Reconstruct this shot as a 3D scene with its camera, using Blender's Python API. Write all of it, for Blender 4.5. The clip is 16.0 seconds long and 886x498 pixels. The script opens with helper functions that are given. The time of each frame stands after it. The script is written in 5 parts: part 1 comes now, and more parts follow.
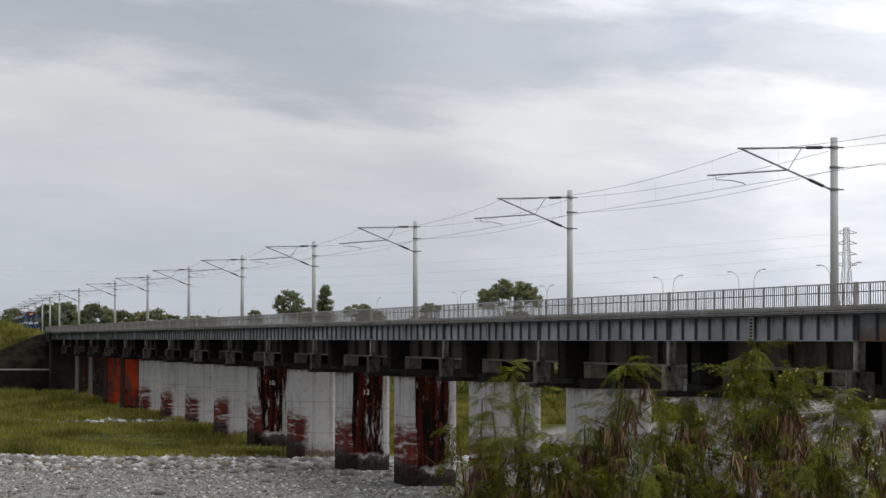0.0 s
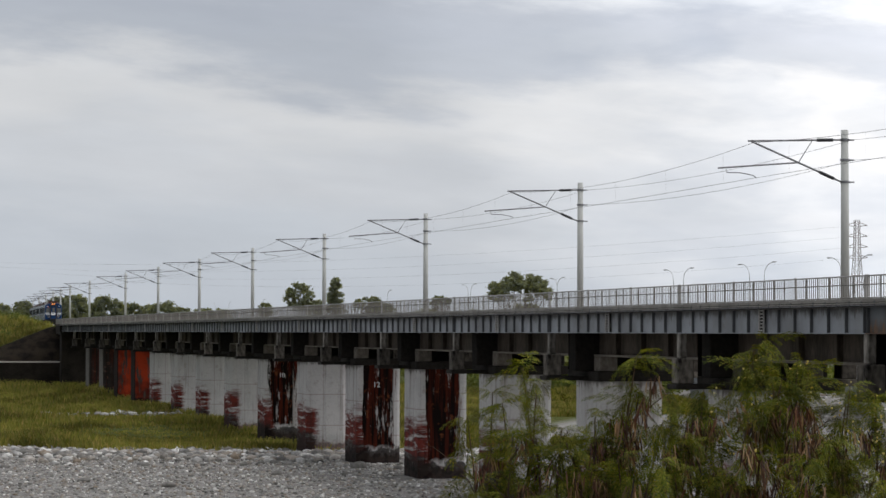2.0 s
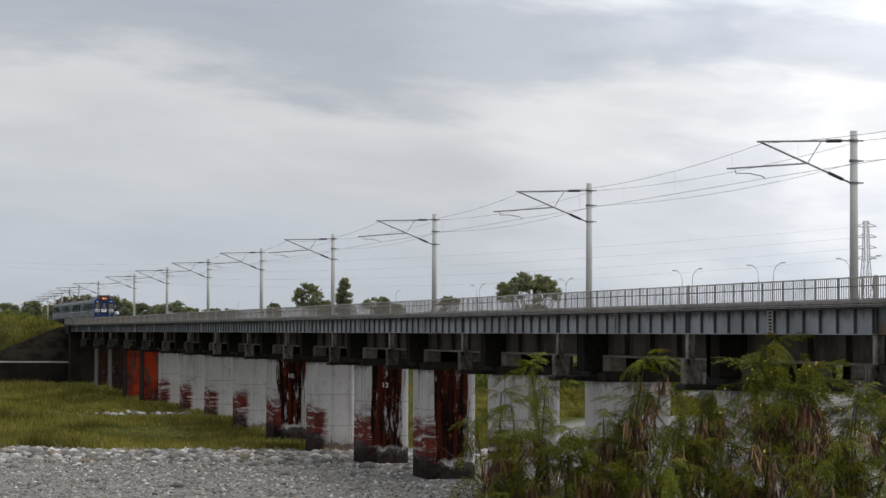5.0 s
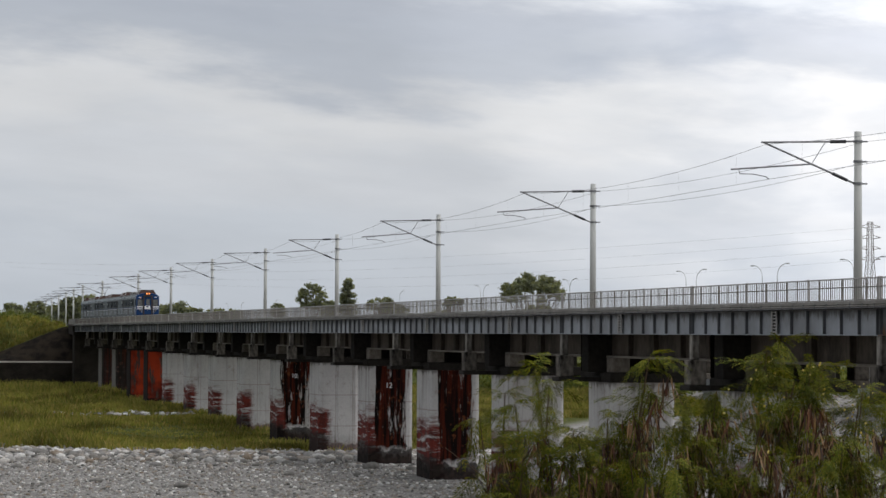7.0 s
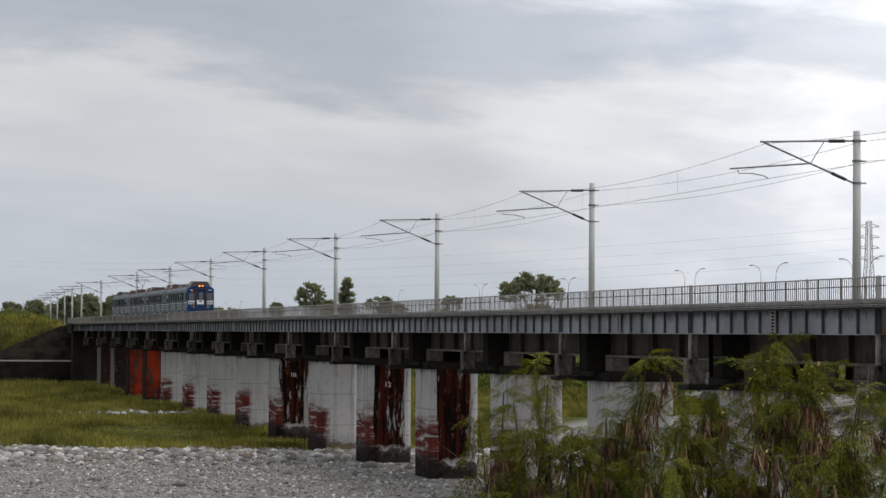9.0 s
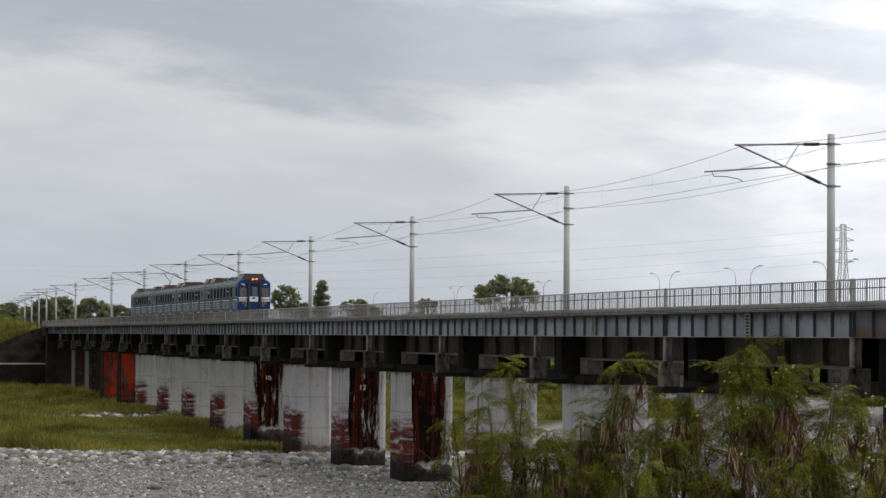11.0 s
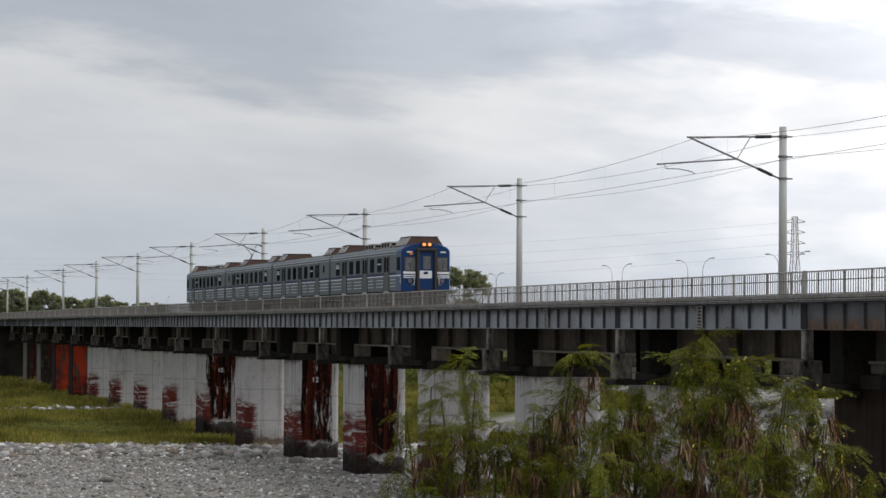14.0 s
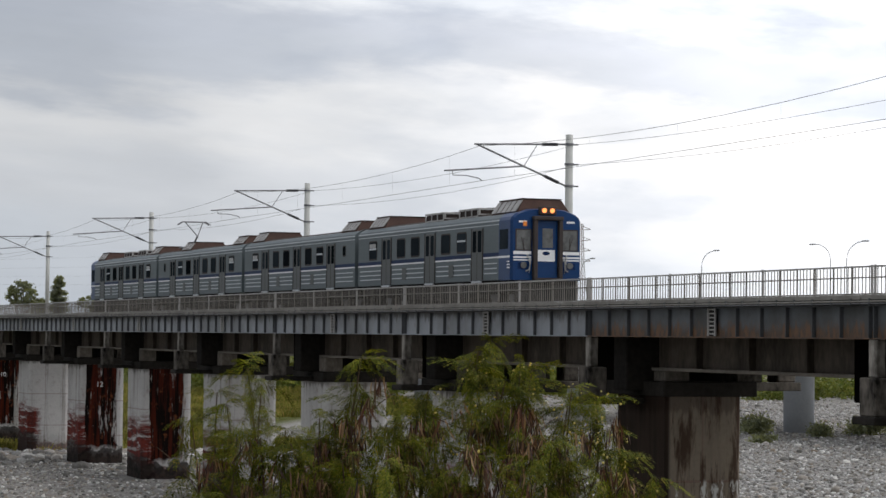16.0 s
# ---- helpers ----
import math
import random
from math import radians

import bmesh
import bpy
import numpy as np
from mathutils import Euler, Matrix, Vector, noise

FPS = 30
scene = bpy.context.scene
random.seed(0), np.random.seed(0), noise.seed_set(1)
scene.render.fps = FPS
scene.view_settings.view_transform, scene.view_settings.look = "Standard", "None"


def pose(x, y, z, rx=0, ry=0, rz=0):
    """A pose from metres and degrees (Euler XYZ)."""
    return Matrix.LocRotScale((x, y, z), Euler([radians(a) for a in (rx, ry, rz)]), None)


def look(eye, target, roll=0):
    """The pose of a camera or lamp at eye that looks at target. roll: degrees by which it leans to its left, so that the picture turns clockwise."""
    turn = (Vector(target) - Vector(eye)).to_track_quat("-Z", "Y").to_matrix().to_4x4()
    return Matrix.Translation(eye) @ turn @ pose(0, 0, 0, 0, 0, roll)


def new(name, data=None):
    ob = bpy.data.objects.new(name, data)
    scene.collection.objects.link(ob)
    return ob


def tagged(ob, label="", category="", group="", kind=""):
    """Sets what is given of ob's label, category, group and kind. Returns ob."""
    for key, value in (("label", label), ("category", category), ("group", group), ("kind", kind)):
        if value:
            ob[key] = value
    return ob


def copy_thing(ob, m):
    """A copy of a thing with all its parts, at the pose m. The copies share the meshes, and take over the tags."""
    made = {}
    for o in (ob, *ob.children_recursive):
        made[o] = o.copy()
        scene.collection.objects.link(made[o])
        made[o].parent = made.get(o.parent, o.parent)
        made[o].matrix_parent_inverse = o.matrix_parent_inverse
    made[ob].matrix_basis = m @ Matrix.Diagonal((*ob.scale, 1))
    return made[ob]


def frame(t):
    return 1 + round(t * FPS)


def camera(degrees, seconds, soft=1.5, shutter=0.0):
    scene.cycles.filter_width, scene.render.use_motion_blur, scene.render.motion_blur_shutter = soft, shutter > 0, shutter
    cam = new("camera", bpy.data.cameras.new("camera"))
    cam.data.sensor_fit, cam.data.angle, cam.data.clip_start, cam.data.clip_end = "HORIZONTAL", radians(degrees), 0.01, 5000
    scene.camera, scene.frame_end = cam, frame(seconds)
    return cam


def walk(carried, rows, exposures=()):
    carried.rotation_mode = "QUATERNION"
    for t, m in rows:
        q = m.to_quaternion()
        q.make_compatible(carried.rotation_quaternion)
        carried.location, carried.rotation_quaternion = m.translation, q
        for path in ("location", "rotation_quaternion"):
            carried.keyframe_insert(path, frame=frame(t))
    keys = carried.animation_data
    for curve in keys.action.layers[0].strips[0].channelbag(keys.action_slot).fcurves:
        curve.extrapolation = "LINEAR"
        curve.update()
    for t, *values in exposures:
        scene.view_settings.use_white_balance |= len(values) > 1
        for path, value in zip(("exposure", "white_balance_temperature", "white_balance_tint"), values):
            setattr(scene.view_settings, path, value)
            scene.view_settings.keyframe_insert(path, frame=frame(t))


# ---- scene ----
cam = camera(19.77, 16.0, soft=1.5)
PATH = [(0.0, pose(0, 0, 9.4, 92.054, -0.156, 76.354)),
        (0.5, pose(0, 0, 9.4, 91.865, -0.165, 76.393)),
        (1.0, pose(0, 0, 9.4, 91.762, -0.423, 76.442)),
        (1.5, pose(0, 0, 9.4, 91.845, -0.181, 76.527)),
        (2.0, pose(0, 0, 9.4, 91.886, -0.168, 76.586)),
        (2.5, pose(0, 0, 9.4, 91.808, -0.170, 76.663)),
        (3.0, pose(0, 0, 9.4, 91.750, -0.222, 76.661)),
        (3.5, pose(0, 0, 9.4, 91.727, -0.165, 76.663)),
        (4.0, pose(0, 0, 9.4, 91.908, -0.150, 76.780)),
        (6.5, pose(0, 0, 9.4, 91.837, -0.339, 76.795)),
        (7.0, pose(0, 0, 9.4, 91.904, -0.285, 76.868)),
        (7.5, pose(0, 0, 9.4, 91.872, -0.343, 76.890)),
        (8.0, pose(0, 0, 9.4, 91.875, -0.337, 76.873)),
        (10.5, pose(0, 0, 9.4, 91.954, -0.334, 76.558)),
        (11.0, pose(0, 0, 9.4, 91.953, -0.331, 76.275)),
        (11.5, pose(0, 0, 9.4, 91.963, -0.033, 76.341)),
        (12.0, pose(0, 0, 9.4, 91.965, -0.009, 76.449)),
        (12.5, pose(0, 0, 9.4, 91.908, -0.075, 76.484)),
        (13.0, pose(0, 0, 9.4, 91.873, -0.345, 76.328)),
        (13.5, pose(0, 0, 9.4, 91.808, -0.245, 75.967)),
        (14.0, pose(0, 0, 9.4, 91.783, -0.304, 75.210)),
        (14.5, pose(0, 0, 9.4, 91.719, -0.044, 74.712)),
        (15.0, pose(0, 0, 9.4, 91.675, -0.108, 73.940)),
        (15.5, pose(0, 0, 9.4, 91.702, -0.372, 72.449)),
        (16.0, pose(0, 0, 9.4, 91.938, -0.579, 70.408))]
walk(cam, PATH)

# ---- sky and sun: broken overcast, brightest towards the hidden sun ----
world = bpy.data.worlds.new("overcast")
scene.world = world
world.use_nodes = True
wn, wl = world.node_tree.nodes, world.node_tree.links
wn.clear()


def wnode(kind, **values):
    n = wn.new(kind)
    for k, v in values.items():
        n.inputs[k].default_value = v
    return n


def wmath(op, a, b=None, clamp=False):
    n = wn.new("ShaderNodeMath")
    n.operation, n.use_clamp = op, clamp
    for i, v in enumerate((a, b)):
        if v is None:
            continue
        if isinstance(v, (int, float)):
            n.inputs[i].default_value = v
        else:
            wl.new(v, n.inputs[i])
    return n.outputs[0]


def wramp(fac, stops):
    n = wn.new("ShaderNodeValToRGB")
    n.color_ramp.interpolation = "EASE"
    while len(n.color_ramp.elements) < len(stops):
        n.color_ramp.elements.new(0.5)
    for e, (pos, col) in zip(n.color_ramp.elements, stops):
        e.position, e.color = pos, (*col, 1) if len(col) == 3 else col
    wl.new(fac, n.inputs[0])
    return n.outputs[0]


SUN_EL, SUN_AZ = radians(48), radians(55)
sky = wn.new("ShaderNodeTexSky")
sky.sky_type, sky.sun_disc = "NISHITA", False
sky.sun_elevation, sky.sun_rotation = SUN_EL, radians(-15)
sky.dust_density = 3.0
tc = wn.new("ShaderNodeTexCoord")
sep = wn.new("ShaderNodeSeparateXYZ")
wl.new(tc.outputs["Generated"], sep.inputs[0])
dx, dy, dz = sep.outputs
# elevation in degrees and bearing in degrees right of the bridge's far end
elev = wmath("MULTIPLY", wmath("ARCSINE", dz), 57.296)
bear = wmath("MULTIPLY", wmath("ARCTAN2", dy, wmath("MULTIPLY", dx, -1.0)), 57.296)
# long flat cloud banks
vec = wn.new("ShaderNodeCombineXYZ")
wl.new(wmath("MULTIPLY", bear, 0.10), vec.inputs[0])
wl.new(wmath("ADD", wmath("MULTIPLY", elev, 0.42), wmath("MULTIPLY", bear, 0.035)), vec.inputs[1])
n1 = wnode("ShaderNodeTexNoise", Scale=1.25, Detail=8.0, Roughness=0.56)
wl.new(vec.outputs[0], n1.inputs["Vector"])
n2 = wnode("ShaderNodeTexNoise", Scale=0.42, Detail=3.0, Roughness=0.45)
wl.new(vec.outputs[0], n2.inputs["Vector"])
wob = wmath("MULTIPLY", wmath("SUBTRACT", n1.outputs["Fac"], 0.5), 5.2)
wob2 = wmath("MULTIPLY", wmath("SUBTRACT", n2.outputs["Fac"], 0.5), 1.6)
# layer height: banks droop gently to the right
lay = wmath("ADD", wmath("ADD", elev, wob), wmath("ADD", wob2, wmath("MULTIPLY", wmath("SUBTRACT", bear, 12.0), 0.055)))
lay01 = wmath("DIVIDE", wmath("ADD", lay, 1.0), 14.0, clamp=True)
col = wramp(lay01, [(0.00, (0.52, 0.56, 0.615)), (0.16, (0.56, 0.592, 0.64)), (0.33, (0.625, 0.64, 0.672)), (0.44, (0.69, 0.69, 0.70)),
                    (0.52, (0.475, 0.50, 0.55)), (0.60, (0.455, 0.48, 0.535)), (0.68, (0.66, 0.675, 0.70)), (0.80, (0.56, 0.585, 0.63)),
                    (0.90, (0.70, 0.71, 0.74)), (1.00, (0.62, 0.64, 0.68))])
# towards the sun the cloud thins and glows
glow = wmath("ADD", wmath("DIVIDE", wmath("SUBTRACT", bear, 13.0), 17.0), wmath("DIVIDE", wmath("SUBTRACT", elev, 4.0), 30.0))
glow = wmath("ADD", glow, wmath("MULTIPLY", wob, 0.07), clamp=True)
glowc = wramp(glow, [(0.0, (0.97, 0.985, 1.0)), (0.2, (1.16, 1.17, 1.18)), (0.5, (1.52, 1.51, 1.50)), (1.0, (2.2, 2.15, 2.1))])
mul = wn.new("ShaderNodeMixRGB")
mul.blend_type, mul.inputs[0].default_value = "MULTIPLY", 1.0
wl.new(col, mul.inputs[1])
wl.new(glowc, mul.inputs[2])
n3 = wnode("ShaderNodeTexNoise", Scale=3.2, Detail=7.0, Roughness=0.55)
wl.new(vec.outputs[0], n3.inputs["Vector"])
puff = wmath("ADD", 0.92, wmath("MULTIPLY", n3.outputs["Fac"], 0.18))
# blue-grey wisps across the thin cloud
vec4 = wn.new("ShaderNodeCombineXYZ")
wl.new(wmath("MULTIPLY", bear, 0.13), vec4.inputs[0])
wl.new(wmath("ADD", wmath("MULTIPLY", elev, 0.36), wmath("MULTIPLY", bear, -0.02)), vec4.inputs[1])
n4 = wnode("ShaderNodeTexNoise", Scale=1.35, Detail=6.0, Roughness=0.5)
wl.new(vec4.outputs[0], n4.inputs["Vector"])
wisp = wramp(n4.outputs["Fac"], [(0.30, (1.10, 1.09, 1.08)), (0.46, (1.03, 1.03, 1.03)), (0.58, (0.88, 0.90, 0.93)), (0.72, (0.74, 0.77, 0.82))])
mul2 = wn.new("ShaderNodeMixRGB")
mul2.blend_type = "MULTIPLY"
wl.new(wmath("ADD", 0.15, wmath("MULTIPLY", glow, 1.8), clamp=True), mul2.inputs[0])
wl.new(mul.outputs[0], mul2.inputs[1])
wl.new(wisp, mul2.inputs[2])
# overcast sky brightens towards the zenith
zen = wmath("ADD", 1.0, wmath("MULTIPLY", wmath("POWER", wmath("MAXIMUM", wmath("SUBTRACT", dz, 0.14), 0.0), 0.8), 0.15))
bg1 = wn.new("ShaderNodeBackground")
wl.new(mul2.outputs[0], bg1.inputs[0])
wl.new(wmath("MULTIPLY", zen, puff), bg1.inputs[1])
bg2 = wn.new("ShaderNodeBackground")
wl.new(sky.outputs[0], bg2.inputs[0])
bg2.inputs[1].default_value = 0.10
mixs = wn.new("ShaderNodeMixShader")
mixs.inputs[0].default_value = 0.08
wl.new(bg1.outputs[0], mixs.inputs[1])
wl.new(bg2.outputs[0], mixs.inputs[2])
wout = wn.new("ShaderNodeOutputWorld")
wl.new(mixs.outputs[0], wout.inputs[0])

sun_data = bpy.data.lights.new("sun", "SUN")
sun_data.energy, sun_data.angle, sun_data.color = 0.35, radians(18), (1.0, 0.96, 0.9)
sun = new("sun", sun_data)
sun.matrix_basis = look((40, 80, 130), (-60, 30, 0))
scene.view_settings.exposure = 0.0

# ---- materials ----
def nodes_of(name):
    m = bpy.data.materials.new(name)
    m.use_nodes = True
    nt = m.node_tree
    return m, nt, nt.nodes["Principled BSDF"]


def val(nt, op, a, b=None, c=None, clamp=False):
    n = nt.nodes.new("ShaderNodeMath")
    n.operation, n.use_clamp = op, clamp
    for i, v in enumerate((a, b, c)):
        if v is None:
            continue
        if isinstance(v, (int, float)):
            n.inputs[i].default_value = v
        else:
            nt.links.new(v, n.inputs[i])
    return n.outputs[0]


def noise_of(nt, scale, detail=4.0, rough=0.55, stretch=None, coord="Object"):
    tcn = nt.nodes.new("ShaderNodeTexCoord")
    out = tcn.outputs[coord]
    if stretch:
        mp = nt.nodes.new("ShaderNodeMapping")
        mp.inputs["Scale"].default_value = stretch
        nt.links.new(out, mp.inputs[0])
        out = mp.outputs[0]
    n = nt.nodes.new("ShaderNodeTexNoise")
    n.inputs["Scale"].default_value, n.inputs["Detail"].default_value, n.inputs["Roughness"].default_value = scale, detail, rough
    nt.links.new(out, n.inputs["Vector"])
    return n.outputs["Fac"]


def mix(nt, fac, a, b, blend="MIX"):
    n = nt.nodes.new("ShaderNodeMixRGB")
    n.blend_type = blend
    for i, v in enumerate((fac, a, b)):
        if isinstance(v, (int, float)):
            n.inputs[i].default_value = v
        elif isinstance(v, tuple):
            n.inputs[i].default_value = (*v, 1)
        else:
            nt.links.new(v, n.inputs[i])
    return n.outputs[0]


def steps(nt, fac, lo, hi):
    n = nt.nodes.new("ShaderNodeMapRange")
    n.interpolation_type = "SMOOTHSTEP"
    n.inputs["From Min"].default_value, n.inputs["From Max"].default_value = lo, hi
    nt.links.new(fac, n.inputs["Value"])
    return n.outputs[0]


def bumped(nt, bsdf, fac, strength, dist=0.02):
    b = nt.nodes.new("ShaderNodeBump")
    b.inputs["Strength"].default_value, b.inputs["Distance"].default_value = strength, dist
    nt.links.new(fac, b.inputs["Height"])
    nt.links.new(b.outputs[0], bsdf.inputs["Normal"])


def mat(name, col, dark=None, rough=0.8, metal=0.0, big=0.5, fine=9.0, amount=0.6, bump=0.25, stretch=None, rand=0.0, emit=0.0):
    """A surface of one colour that wanders to a darker one at two scales."""
    m, nt, b = nodes_of(name)
    dark = dark or tuple(c * 0.6 for c in col)
    f1, f2 = noise_of(nt, big, stretch=stretch), noise_of(nt, fine, 5.0, 0.6, stretch)
    f = val(nt, "ADD", val(nt, "MULTIPLY", steps(nt, f1, 0.35, 0.68), 0.6), val(nt, "MULTIPLY", steps(nt, f2, 0.3, 0.7), 0.4))
    c = mix(nt, val(nt, "MULTIPLY", f, amount), col, dark)
    if rand:
        oi = nt.nodes.new("ShaderNodeObjectInfo")
        c = mix(nt, 1.0, c, mix(nt, oi.outputs["Random"], (1 - rand,) * 3, (1 + rand,) * 3), "MULTIPLY")
    nt.links.new(c, b.inputs["Base Color"])
    b.inputs["Roughness"].default_value, b.inputs["Metallic"].default_value = rough, metal
    b.inputs["Specular IOR Level"].default_value = 0.1 if rough >= 0.7 else 0.35
    if bump:
        bumped(nt, b, f2, bump)
    if emit:
        b.inputs["Emission Color"].default_value, b.inputs["Emission Strength"].default_value = (*col, 1), emit
    return m


def island_mat(name, cols, rough=0.8, spec=0.1, translucent=0.0, bump=0.0, fine=10.0, spread=(0.75, 1.15)):
    """Loose pieces in one mesh, each with its own tone."""
    m, nt, b = nodes_of(name)
    g = nt.nodes.new("ShaderNodeNewGeometry")
    r = nt.nodes.new("ShaderNodeValToRGB")
    while len(r.color_ramp.elements) < len(cols):
        r.color_ramp.elements.new(0.5)
    for i, (e, c) in enumerate(zip(r.color_ramp.elements, cols)):
        e.position, e.color = i / (len(cols) - 1), (*c, 1)
    nt.links.new(g.outputs["Random Per Island"], r.inputs[0])
    f = noise_of(nt, fine)
    c = mix(nt, 1.0, r.outputs[0], mix(nt, steps(nt, f, 0.3, 0.7), (spread[0],) * 3, (spread[1],) * 3), "MULTIPLY")
    nt.links.new(c, b.inputs["Base Color"])
    b.inputs["Roughness"].default_value = rough
    b.inputs["Specular IOR Level"].default_value = spec
    if bump:
        bumped(nt, b, f, bump)
    if translucent:
        tr = nt.nodes.new("ShaderNodeBsdfTranslucent")
        nt.links.new(mix(nt, 1.0, c, (1.5, 1.35, 0.4), "MULTIPLY"), tr.inputs[0])
        ms = nt.nodes.new("ShaderNodeMixShader")
        ms.inputs[0].default_value = translucent
        nt.links.new(b.outputs[0], ms.inputs[1])
        nt.links.new(tr.outputs[0], ms.inputs[2])
        nt.links.new(ms.outputs[0], nt.nodes["Material Output"].inputs[0])
    return m


def axes(nt):
    tcn = nt.nodes.new("ShaderNodeTexCoord")
    s = nt.nodes.new("ShaderNodeSeparateXYZ")
    nt.links.new(tcn.outputs["Object"], s.inputs[0])
    return s.outputs


def pier_mat(name, base, wash=0.0, rust=0.0, paint=0.0, foot=0.0, flank=None, runs=0.0):
    """Board-marked concrete; wash: red flood wash low on the upstream end; rust: brown run-off down the face; paint: orange primer all over; foot: dark wet foot; runs: brown and white runs on the face."""
    m, nt, b = nodes_of(name)
    x, y, z = axes(nt)
    oi = nt.nodes.new("ShaderNodeObjectInfo")
    tcn = nt.nodes.new("ShaderNodeTexCoord")
    shift = nt.nodes.new("ShaderNodeVectorMath")
    shift.operation = "MULTIPLY_ADD"
    nt.links.new(oi.outputs["Random"], shift.inputs[0])
    shift.inputs[1].default_value = (37.0, 53.0, 11.0)
    nt.links.new(tcn.outputs["Object"], shift.inputs[2])

    def nz(scale, detail=4.0, rough=0.55, stretch=None):
        """Noise that differs from pier to pier."""
        out = shift.outputs[0]
        if stretch:
            mp = nt.nodes.new("ShaderNodeMapping")
            mp.inputs["Scale"].default_value = stretch
            nt.links.new(out, mp.inputs[0])
            out = mp.outputs[0]
        n = nt.nodes.new("ShaderNodeTexNoise")
        n.inputs["Scale"].default_value, n.inputs["Detail"].default_value, n.inputs["Roughness"].default_value = scale, detail, rough
        nt.links.new(out, n.inputs["Vector"])
        return n.outputs["Fac"]

    def mul(*vs):
        out = vs[0]
        for v in vs[1:]:
            out = val(nt, "MULTIPLY", out, v)
        return out

    def inv(v):
        return val(nt, "SUBTRACT", 1.0, v)

    def wander(axis, fac, amount):
        return val(nt, "ADD", axis, val(nt, "MULTIPLY", val(nt, "SUBTRACT", fac, 0.5), amount))
    f1, f2, f3 = nz(0.45, 4.0, 0.6), nz(7.0, 6.0, 0.65), nz(1.6, 6.0, 0.7)
    c = mix(nt, val(nt, "MULTIPLY", steps(nt, f1, 0.35, 0.7), 0.5), base, tuple(v * 0.72 for v in base))
    c = mix(nt, val(nt, "MULTIPLY", steps(nt, f2, 0.45, 0.75), 0.4), c, tuple(v * 0.55 for v in base))
    streak = nz(1.0, 5.0, 0.6, (2.6, 2.6, 0.16))
    c = mix(nt, val(nt, "MULTIPLY", steps(nt, streak, 0.50, 0.70), 0.5), c, (0.11, 0.088, 0.072))
    c = mix(nt, val(nt, "MULTIPLY", steps(nt, f3, 0.55, 0.68), 0.35), c, (0.20, 0.14, 0.115))
    # darker brown band at the top of the shaft
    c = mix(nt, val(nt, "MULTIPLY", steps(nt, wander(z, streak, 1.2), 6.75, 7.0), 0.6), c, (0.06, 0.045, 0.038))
    # form joints
    for ax, at_, w in ((x, 0.75, 0.02), (y, -0.45, 0.018), (y, 0.9, 0.014)):
        d = val(nt, "ABSOLUTE", val(nt, "SUBTRACT", ax, at_))
        c = mix(nt, mul(inv(steps(nt, d, w, w * 2.2)), 0.35), c, (0.12, 0.06, 0.05))
    for at_ in (2.05, 4.5):
        d = val(nt, "ABSOLUTE", val(nt, "SUBTRACT", z, at_))
        c = mix(nt, mul(inv(steps(nt, d, 0.02, 0.05)), 0.4), c, (0.13, 0.055, 0.045))
    if wash:
        band = nz(1.0, 6.0, 0.72, (0.42, 0.42, 3.0))
        low = steps(nt, val(nt, "ADD", val(nt, "MULTIPLY", z, -1.0), val(nt, "MULTIPLY", band, 4.2)), -2.2, -0.7)
        side = steps(nt, val(nt, "ADD", val(nt, "ADD", val(nt, "MULTIPLY", y, -1.0), val(nt, "MULTIPLY", f2, 0.6)), val(nt, "MULTIPLY", band, 1.3)), 1.65, 2.25)
        k = mul(low, side, steps(nt, band, 0.38, 0.50), wash)
        c = mix(nt, k, c, mix(nt, steps(nt, f3, 0.4, 0.6), (0.15, 0.031, 0.023), (0.075, 0.022, 0.018)))
        # a red-brown tide mark all round the foot
        tide = inv(steps(nt, wander(z, f3, 1.8), 0.55, 0.95))
        c = mix(nt, mul(tide, 0.75), c, mix(nt, steps(nt, f2, 0.4, 0.6), (0.13, 0.045, 0.028), (0.045, 0.026, 0.02)))
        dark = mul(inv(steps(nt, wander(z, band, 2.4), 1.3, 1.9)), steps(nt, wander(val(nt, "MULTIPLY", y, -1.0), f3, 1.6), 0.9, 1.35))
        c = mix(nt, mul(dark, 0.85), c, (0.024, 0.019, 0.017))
    if rust:
        edge = wander(wander(y, streak, 2.0), f2, 0.35)
        inside = mul(steps(nt, edge, -1.45, -1.32), inv(steps(nt, edge, 0.82, 0.98)))
        face = steps(nt, x, 1.9, 2.0)
        gap = inv(mul(steps(nt, nz(1.0, 5.0, 0.7, (1.7, 1.7, 0.3)), 0.55, 0.63), 0.8))
        k = mul(inside, face, gap, rust, steps(nt, wander(z, f1, 2.2), 0.95, 1.35))
        rc = mix(nt, steps(nt, streak, 0.40, 0.56), (0.062, 0.012, 0.006), (0.007, 0.0045, 0.004))
        rc = mix(nt, mul(steps(nt, f3, 0.56, 0.68), 0.8), rc, (0.16, 0.052, 0.020))
        c = mix(nt, k, c, rc)
    if paint:
        k = mul(steps(nt, nz(1.0, 4.0, 0.6, (1.5, 1.5, 0.4)), 0.37, 0.49), paint, steps(nt, x, 1.9, 2.0))
        c = mix(nt, k, c, mix(nt, steps(nt, f1, 0.35, 0.65), (0.33, 0.04, 0.014), (0.07, 0.012, 0.008)))
    # flank: the upstream side face takes a tone of its own
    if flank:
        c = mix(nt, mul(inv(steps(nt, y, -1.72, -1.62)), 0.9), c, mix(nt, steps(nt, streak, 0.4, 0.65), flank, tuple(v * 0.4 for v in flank)))
